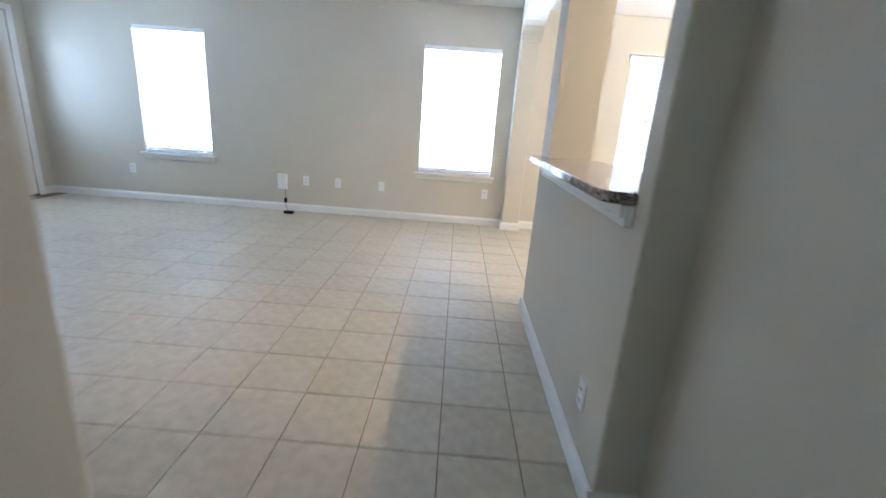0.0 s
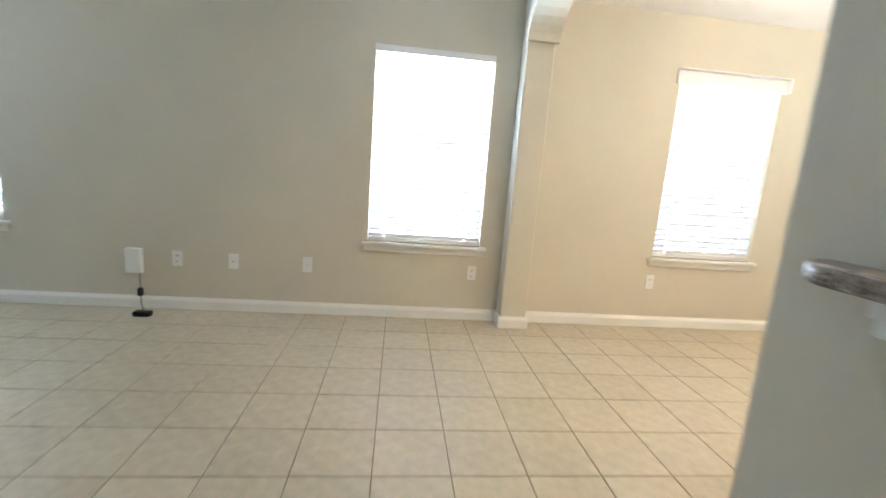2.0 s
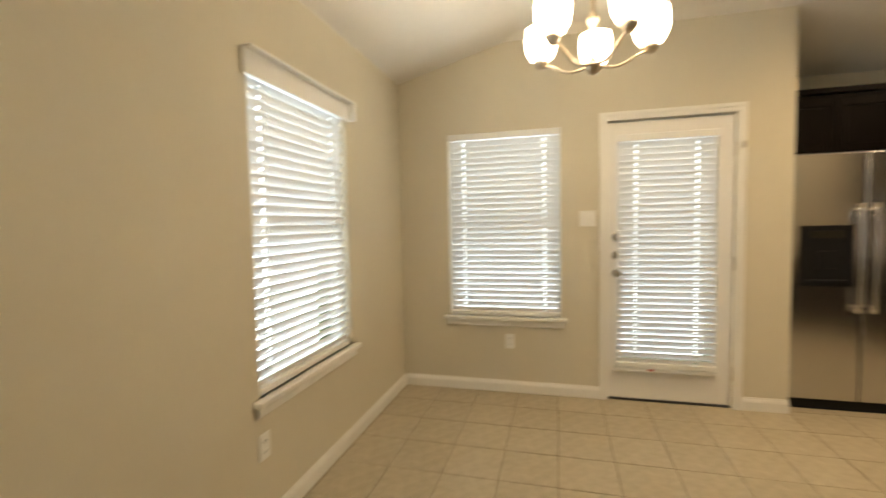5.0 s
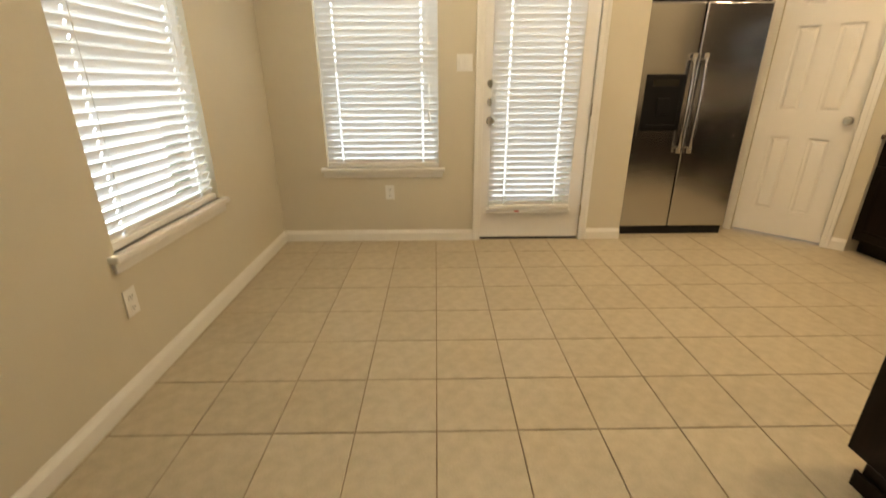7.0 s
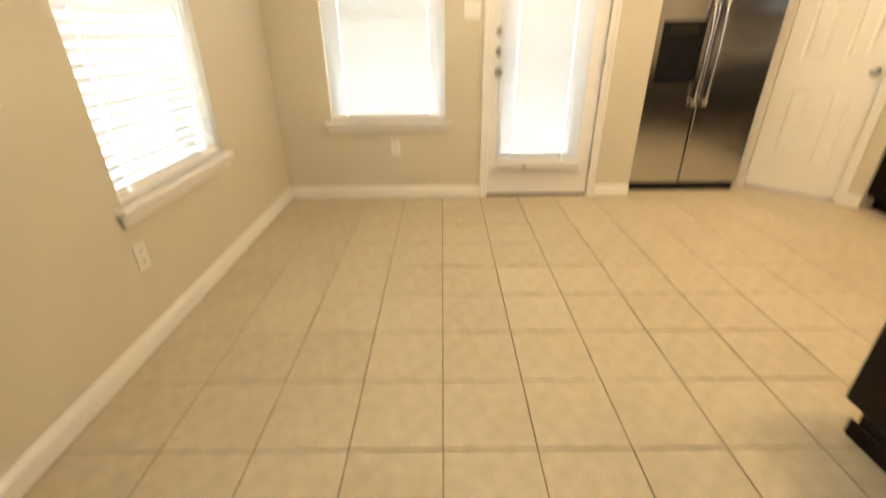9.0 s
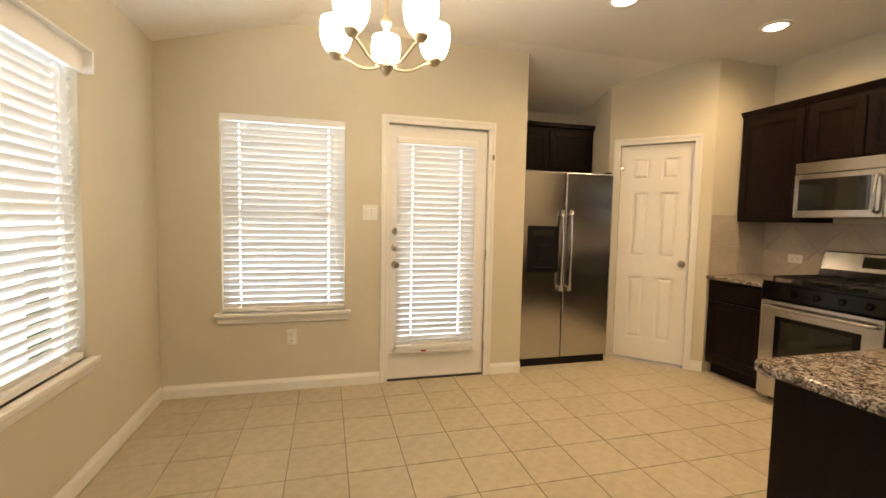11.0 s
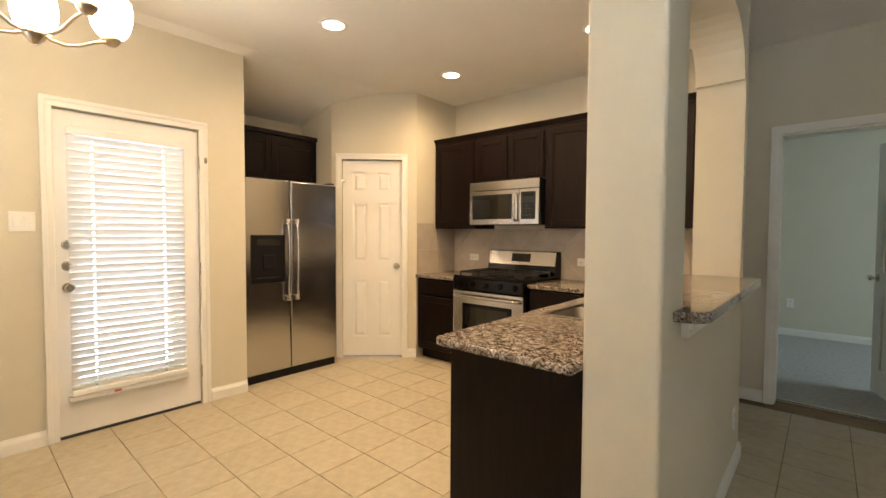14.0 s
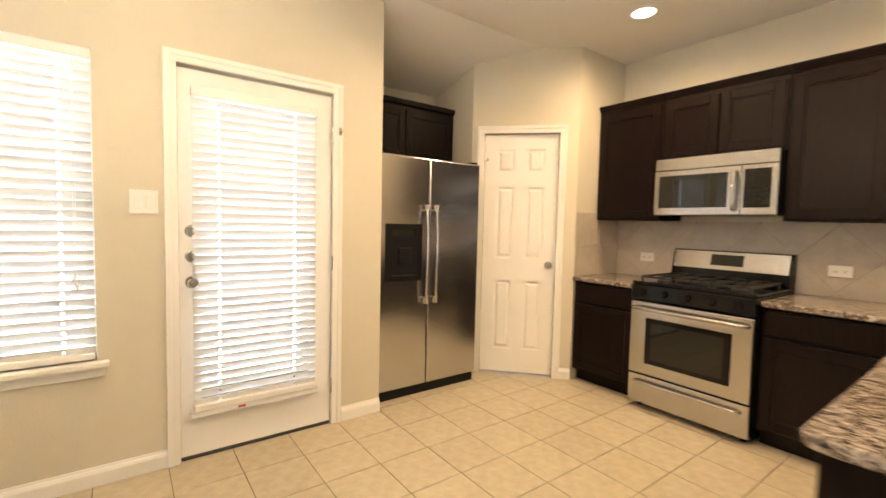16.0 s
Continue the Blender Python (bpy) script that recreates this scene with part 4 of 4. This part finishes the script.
def microwave():
    x0, x1, yb, yf, z0, z1 = 2.876, 3.632, KS + 0.004, 0.975, 1.372, 1.78
    ob = thing("microwave", ((x0 + x1) / 2, 0.77, z0), "stainless over-the-range microwave below short cabinet", "microwave")
    part("body", boxes((x0, x1, yb, yf, z0, z1), bevel=0.003, seg=1), M_BLACK, ob)
    part("top_vent", boxes((x0, x1, yf + 0.001, yf + 0.026, z1 - 0.085, z1), bevel=0.006), M_STEELH, ob, "stainless vent strip")
    xd = x0 + 0.20
    door = part("door", boxes((xd, x1, yf + 0.001, yf + 0.03, z0 + 0.004, z1 - 0.088), bevel=0.005), M_STEELH, ob, "stainless door")
    part("window", boxes((xd + 0.075, x1 - 0.035, yf + 0.0305, yf + 0.033, z0 + 0.055, z1 - 0.125), bevel=0.002, seg=1), M_DGLASS, door)
    part("control_panel", boxes((x0, xd - 0.003, yf + 0.001, yf + 0.03, z0 + 0.004, z1 - 0.088), bevel=0.005), M_STEELH, ob)
    pad = part("keypad", boxes((x0 + 0.035, xd - 0.02, yf + 0.0305, yf + 0.033, z0 + 0.05, z1 - 0.115), bevel=0.0015, seg=1), M_DGLASS, ob)
    for r in range(5):
        for c in range(3):
            part("key", boxes((x0 + 0.05 + c * 0.04, x0 + 0.078 + c * 0.04, yf + 0.0332, yf + 0.034, z0 + 0.065 + r * 0.028, z0 + 0.081 + r * 0.028)), M_PLASTB, pad)
    part("clock", boxes((x0 + 0.05, x0 + 0.155, yf + 0.0332, yf + 0.034, z1 - 0.155, z1 - 0.127)), M_PLASTB, pad)
    hx = xd + 0.03
    pts = [(hx, yf + 0.028, z0 + 0.035)] + [(hx, yf + 0.06 + 0.012 * math.sin(k / 8 * math.pi), z0 + 0.045 + k * 0.0285) for k in range(9)] + [(hx, yf + 0.028, z0 + 0.283)]
    part("handle", tube(pts, 0.012), M_STEELH, door, smooth=True)


microwave()


def refrigerator():
    xf, y0, y1, h = 4.60, 1.872, 2.785, 1.752
    ob = thing("refrigerator", (4.95, (y0 + y1) / 2, 0), "stainless side-by-side refrigerator with black water dispenser", "refrigerator")
    part("body", boxes((xf + 0.052, 5.33, y0 + 0.004, y1 - 0.004, 0.03, h - 0.012), bevel=0.004, seg=1), M_BLACK, ob, "dark grey cabinet sides")
    part("kick_grille", boxes((xf + 0.03, xf + 0.30, y0 + 0.01, y1 - 0.01, 0.0, 0.07)), M_PLASTB, ob)
    ys = y0 + 0.485
    left = part("freezer_door", boxes((xf, xf + 0.05, ys + 0.003, y1, 0.075, h), bevel=0.012, seg=3), M_STEEL, ob, "narrow stainless freezer door")
    right = part("fridge_door", boxes((xf, xf + 0.05, y0, ys - 0.003, 0.075, h), bevel=0.012, seg=3), M_STEEL, ob, "wide stainless refrigerator door")
    dy0, dy1, dz0, dz1 = ys + 0.062, y1 - 0.065, 0.86, 1.27
    disp = part("dispenser", wall_with_openings("y", dy0, dy1, xf - 0.006, xf - 0.0005, dz0, dz1, [(dy0 + 0.03, dy1 - 0.03, dz0 + 0.03, dz1 - 0.11)]), M_PLASTB, left, "black ice and water dispenser")
    part("recess", boxes((xf - 0.0035, xf - 0.0007, dy0 + 0.03, dy1 - 0.03, dz0 + 0.03, dz1 - 0.11)), M_PLASTB, disp)
    part("paddle", boxes((xf - 0.018, xf - 0.004, dy0 + 0.10, dy1 - 0.10, dz0 + 0.12, dz0 + 0.24), bevel=0.004), M_PLASTB, disp)
    part("tray", boxes((xf - 0.02, xf - 0.004, dy0 + 0.04, dy1 - 0.04, dz0 + 0.03, dz0 + 0.045), bevel=0.002, seg=1), M_PLASTB, disp)
    part("control_strip", boxes((xf - 0.0085, xf - 0.0062, dy0 + 0.05, dy1 - 0.05, dz1 - 0.085, dz1 - 0.035)), M_DGLASS, disp)
    for y, door in ((ys + 0.042, left), (ys - 0.042, right)):
        pts = [(xf - 0.004, y, 0.70), (xf - 0.03, y, 0.712)] + [(xf - 0.045 - 0.012 * math.sin(k / 12 * math.pi), y, 0.73 + k * 0.0535) for k in range(13)] + [(xf - 0.03, y, 1.39), (xf - 0.004, y, 1.402)]
        hd = part("handle", tube(pts, 0.014, 12), M_STEEL, door, "curved stainless bar handle", smooth=True)
        for z in (0.712, 1.39):
            part("end_cap", cyl(bmesh.new(), (xf - 0.034, y, z - 0.022), (xf - 0.034, y, z + 0.022), 0.0165, seg=14), M_NICKEL, hd)
    for y in (y0 + 0.05, y1 - 0.05):
        part("hinge_cover", boxes((xf + 0.012, xf + 0.11, y - 0.03, y + 0.03, h + 0.0005, h + 0.016), bevel=0.004), M_BLACK, ob)


refrigerator()

# ---- lamps ----


def can_light(x, y):
    ob = thing("ceiling_light", (x, y, 2.714), "recessed round ceiling light, lit", "ceiling light", "recessed ceiling lights")
    part("trim_ring", lathe([(0.070, 2.7165), (0.074, 2.711), (0.095, 2.713), (0.098, 2.7195)], 32, (x, y, 0)), M_TRIM, ob, smooth=True)
    part("lens", cyl(bmesh.new(), (x, y, 2.7145), (x, y, 2.7185), 0.0705, seg=28), M_CAN, ob, "glowing lens")
    d = bpy.data.lights.new("can_lamp", "SPOT")
    d.energy, d.color, d.spot_size, d.spot_blend, d.shadow_soft_size = CAN_WATTS * 6, WARM, radians(174), 0.9, 0.06
    lamp = new("can_lamp", d)
    lamp.matrix_world = pose(x, y, 2.70)


for x, y in ((3.585, 2.60), (3.585, 1.35), (2.24, 1.38), (2.24, 2.60)):
    can_light(x, y)


def chandelier(x, y, z):
    ob = thing("chandelier", (x, y, z), "five-light nickel chandelier with white glass shades, lit", "chandelier")
    part("stem", lathe([(0.001, 0.0), (0.014, 0.004), (0.020, 0.018), (0.030, 0.030), (0.033, 0.045), (0.016, 0.056), (0.012, 0.07), (0.012, 0.20), (0.022, 0.215), (0.024, 0.235), (0.012, 0.25), (0.009, 0.27), (0.009, 0.40), (0.014, 0.41), (0.009, 0.42), (0.001, 0.425)], 20, (x, y, z)), M_NICKEL, ob, smooth=True)
    part("rod", cyl(bmesh.new(), (x, y, z + 0.42), (x, y, 2.69), 0.006, seg=10), M_NICKEL, ob)
    part("canopy", lathe([(0.001, 2.675), (0.03, 2.678), (0.06, 2.70), (0.065, 2.7195)], 24, (x, y, 0)), M_NICKEL, ob, smooth=True)
    for k in range(5):
        a = radians(72 * k - 7)
        c, s = math.cos(a), math.sin(a)
        run = [(0.015, 0.045), (0.05, 0.032), (0.09, 0.030), (0.13, 0.042), (0.165, 0.064), (0.195, 0.080), (0.212, 0.086), (0.228, 0.082), (0.235, 0.088)]
        pts = [(x + r * c, y + r * s, z + h) for r, h in run]
        arm = part("arm", tube(pts, 0.0065, 8), M_NICKEL, ob, smooth=True)
        px, py = x + 0.235 * c, y + 0.235 * s
        part("shade_cup", lathe([(0.001, 0.078), (0.016, 0.080), (0.030, 0.098), (0.033, 0.112), (0.024, 0.116)], 18, (px, py, z)), M_NICKEL, arm, smooth=True)
        part("shade", lathe([(0.026, 0.110), (0.046, 0.120), (0.061, 0.145), (0.070, 0.18), (0.072, 0.215), (0.067, 0.255), (0.063, 0.255), (0.068, 0.215), (0.066, 0.18), (0.057, 0.147), (0.042, 0.124), (0.024, 0.114)], 24, (px, py, z)), M_SHADE, arm, "glowing white glass bell shade", smooth=True)


chandelier(3.10, 4.165, 1.945)

# ---- small wall things ----


def outlet(m, label="white duplex outlet plate on wall", kind_="outlet", slots="duplex", wide=False, group="wall plates"):
    """Cover plate: x along the wall, y out of it, centre at the origin."""
    w, h = (0.115, 0.07) if wide == "flat" else (0.07, 0.115)
    if wide is True:
        w = 0.115
    ob = thing("wall_outlet" if kind_ == "outlet" else "light_switch", (0, 0, 0), label, kind_, group, local=True)
    ob.matrix_world = m
    part("plate", boxes((-w / 2, w / 2, 0.0, 0.006, -h / 2, h / 2), bevel=0.002), M_PLATE, ob)
    if slots == "duplex":
        for s in (-1, 1):
            cx, cz = (s * 0.024, 0) if wide == "flat" else (0, s * 0.024)
            r = part("receptacle", boxes((cx - 0.016, cx + 0.016, 0.0062, 0.0085, cz - 0.014, cz + 0.014), bevel=0.001, seg=1), M_PLATE, ob)
            part("slots", boxes((cx - 0.008, cx - 0.005, 0.0086, 0.0092, cz - 0.004, cz + 0.006), (cx + 0.005, cx + 0.008, 0.0086, 0.0092, cz - 0.004, cz + 0.006), (cx - 0.002, cx + 0.002, 0.0086, 0.0092, cz - 0.011, cz - 0.007)), M_DARK, r)
    elif slots == "jack":
        part("jack", cyl(bmesh.new(), (0, 0.006, 0), (0, 0.016, 0), 0.005, seg=10), M_NICKEL, ob)
    elif slots == "toggle":
        for cx in ((-0.023, 0.023) if wide else (0,)):
            part("rocker", boxes((cx - 0.016, cx + 0.016, 0.0062, 0.011, -0.033, 0.033), bevel=0.002, seg=1), M_PLATE, ob)
    return ob


def on_north(x, z):
    return pose(x, NY - 0.0005, z, 0, 0, 180)


outlet(on_north(-3.19, 0.388))
outlet(on_north(-1.01, 0.388))
outlet(on_north(-0.61, 0.388), "white cable jack plate on living room wall", slots="jack")
outlet(on_north(-0.07, 0.388), "white telephone jack plate on living room wall", slots="jack")
outlet(on_north(1.203, 0.388))
outlet(on_north(2.71, 0.388))
outlet(pose(EX - 0.0005, 4.675, 0.405, 0, 0, 90), "white duplex outlet plate below dining window")
outlet(pose(EX - 0.0005, 4.095, 1.35, 0, 0, 90), "white double light switch beside back door", "switch", "toggle", wide=True)
outlet(pose(3.89, KS + 0.0125, 1.035), "white outlet plate on tiled backsplash", wide="flat")
outlet(pose(2.65, KS + 0.0125, 1.035), "white outlet plate on tiled backsplash", wide="flat")
outlet(pose(1.3595, 1.60, 0.30, 0, 0, 90), "white outlet plate low on half wall")
outlet(pose(1.33, -2.7495, 0.42), "white outlet plate on bedroom wall")

box_ob = thing("alarm_panel", (-1.298, NY, 0.35), "white plastic utility box on living room wall", "utility box")
part("cover", boxes((-1.355, -1.24, NY - 0.045, NY - 0.001, 0.27, 0.455), bevel=0.008), M_PLATE, box_ob)
part("door", boxes((-1.345, -1.25, NY - 0.049, NY - 0.0455, 0.335, 0.45), bevel=0.0015, seg=1), M_PLATE, box_ob)
cable = thing("power_cable", (-1.24, 5.4, 0), "thin black cable from utility box to floor adapter", "cable")
pts = [(-1.265, NY - 0.02, 0.272), (-1.262, NY - 0.03, 0.22), (-1.255, NY - 0.035, 0.15), (-1.26, NY - 0.03, 0.08), (-1.24, NY - 0.06, 0.03), (-1.21, NY - 0.09, 0.008), (-1.17, NY - 0.13, 0.006), (-1.16, NY - 0.165, 0.01)]
part("cord", tube(pts, 0.003, 6), M_PLASTB, cable, smooth=True)
part("plug", boxes((-1.275, -1.245, NY - 0.05, NY - 0.018, 0.10, 0.16), bevel=0.004), M_PLASTB, cable)
ad = tagged(finish("power_adapter", boxes((-1.22, -1.11, NY - 0.22, NY - 0.16, 0.0005, 0.035), bevel=0.006), M_PLASTB), "black power adapter lying on tile floor", "adapter")
sd = thing("smoke_detector", (0.85, 0.85, 2.68), "round white smoke detector on hall ceiling", "smoke detector")
part("housing", lathe([(0.001, 2.682), (0.045, 2.684), (0.058, 2.692), (0.066, 2.705), (0.068, 2.7195)], 28, (0.85, 0.85, 0)), M_PLATE, sd, smooth=True)
part("sensor_ring", lathe([(0.02, 2.6795), (0.03, 2.6785), (0.034, 2.6835)], 20, (0.85, 0.85, 0)), M_PLATE, sd, smooth=True)

# ---- outside, behind the blinds ----


def fence(name, at, turn, n):
    ob = thing(name, at, "brown cedar privacy fence outside", "fence", turn=turn, local=True)
    first = part("board", boxes((0.004, 0.138, -0.009, 0.009, 0.03, 1.80), bevel=0.002, seg=1), M_FENCE, ob)
    for k in range(1, n):
        c = first.copy()
        scene.collection.objects.link(c)
        c.location.x = k * 0.142
    for z in (0.4, 1.4):
        part("rail", boxes((0, n * 0.142, -0.05, -0.0095, z, z + 0.085)), M_FENCE, ob)
    for k in range(0, n, 16):
        part("post", boxes((k * 0.142, k * 0.142 + 0.09, -0.14, -0.0505, -0.02, 1.75)), M_FENCE, ob)


fence("fence", (12.0, -2, -0.22), 90, 80)
fence("fence", (12.0, 11.0, -0.22), 180, 110)

# ---- backsplash and floor tiles ----


def clip(poly, axis, value, keep_less):
    out = []
    for a, b in zip(poly, poly[1:] + poly[:1]):
        ia, ib = ((a[axis] <= value) == keep_less), ((b[axis] <= value) == keep_less)
        if ia:
            out.append(a)
        if ia != ib:
            t = (value - a[axis]) / (b[axis] - a[axis])
            out.append(tuple(a[k] + t * (b[k] - a[k]) for k in range(2)))
    return out


def diamonds(name, u0, u1, v0, v1, side, gap, place, label):
    ob = thing(name, (0, 0, 0), label, "backsplash", local=True, kind="structure")
    ob.matrix_world = place
    part("grout", boxes((u0, u1, 0.0005, 0.004, v0, v1)), M_SGROUT, ob)
    hd = side / math.sqrt(2)
    g = hd - gap / math.sqrt(2)
    for i in range(-2, int((u1 - u0) / hd) + 3):
        for j in range(-1, int((v1 - v0) / hd) + 3):
            if (i + j) % 2:
                continue
            cu, cv = u0 + i * hd, v0 + 0.03 + j * hd
            poly = [(cu - g, cv), (cu, cv - g), (cu + g, cv), (cu, cv + g)]
            for ax, val, less in ((0, u0, False), (0, u1, True), (1, v0, False), (1, v1, True)):
                if poly:
                    poly = clip(poly, ax, val, less)
            if len(poly) < 3:
                continue
            area = abs(sum(a[0] * b[1] - b[0] * a[1] for a, b in zip(poly, poly[1:] + poly[:1]))) / 2
            if area < 4e-4:
                continue
            part("tile", prism(poly, "y", 0.0042, 0.0095), M_SPLASH, ob)


diamonds("backsplash", 1.605, 4.178, CT + 0.001, 1.338, 0.30, 0.004, pose(0, KS, 0), "beige stone tile backsplash laid diagonally behind range")
side = thing("backsplash", (4.18, 0.9, CT), "beige square tile backsplash on pantry side wall", "backsplash", kind="structure")
for a, b in ((0.583, 0.873), (0.877, 1.187)):
    for c, d in ((CT + 0.001, 1.118), (1.122, 1.395)):
        part("tile", boxes((4.1725, 4.1795, a, b, c, d), bevel=0.001, seg=1), M_SPLASH, side)

PX, PY, TX, TY = 0.3075, 0.3035, 0.546, 4.313


def floor_tiles():
    ob = thing("floor", (0, 0, 0), "beige square ceramic floor tiles with brown grout", "floor", local=True, kind="structure")
    g, gy = PX / 2 - 0.0023, PY / 2 - 0.0023
    bm = boxes((-g, g, -gy, gy, -0.0058, 0.0), bevel=0.0012, seg=1)
    first = part("tile", bm, M_TILE, ob)
    me = first.data
    spots = []
    for i in range(-16, 17):
        for j in range(-14, 5):
            x, y = TX + (i + 0.5) * PX, TY + (j + 0.5) * PY
            if -4.36 < x - g and x + g < 5.48 and 0.13 < y - g and y - g < NY + 0.1:
                spots.append((abs(x - 1.9) * 0.8 + abs(y - 3.9), x, y))
    spots.sort()
    rest = bmesh.new()
    for k, (_, x, y) in enumerate(spots):
        if k < 300:
            t = first if k == 0 else first.copy()
            if k:
                scene.collection.objects.link(t)
            t.location = (x, y, random.uniform(-0.0004, 0.0))
            t.rotation_euler = (random.uniform(-0.001, 0.001), random.uniform(-0.001, 0.001), random.choice((0, 1)) * math.pi)
        else:
            r = random.uniform(-0.0004, 0.0)
            a = [rest.verts.new((x + sx * g, y + sy * gy, r)) for sx, sy in ((-1, -1), (1, -1), (1, 1), (-1, 1))]
            b = [rest.verts.new((v.co.x, v.co.y, -0.0058)) for v in a]
            rest.faces.new(a)
            for q in range(4):
                rest.faces.new((a[q], b[q], b[(q + 1) % 4], a[(q + 1) % 4]))
    r = part("far_tiles", rest, M_TILE, ob)
    tagged(r, kind="stuff")


floor_tiles()
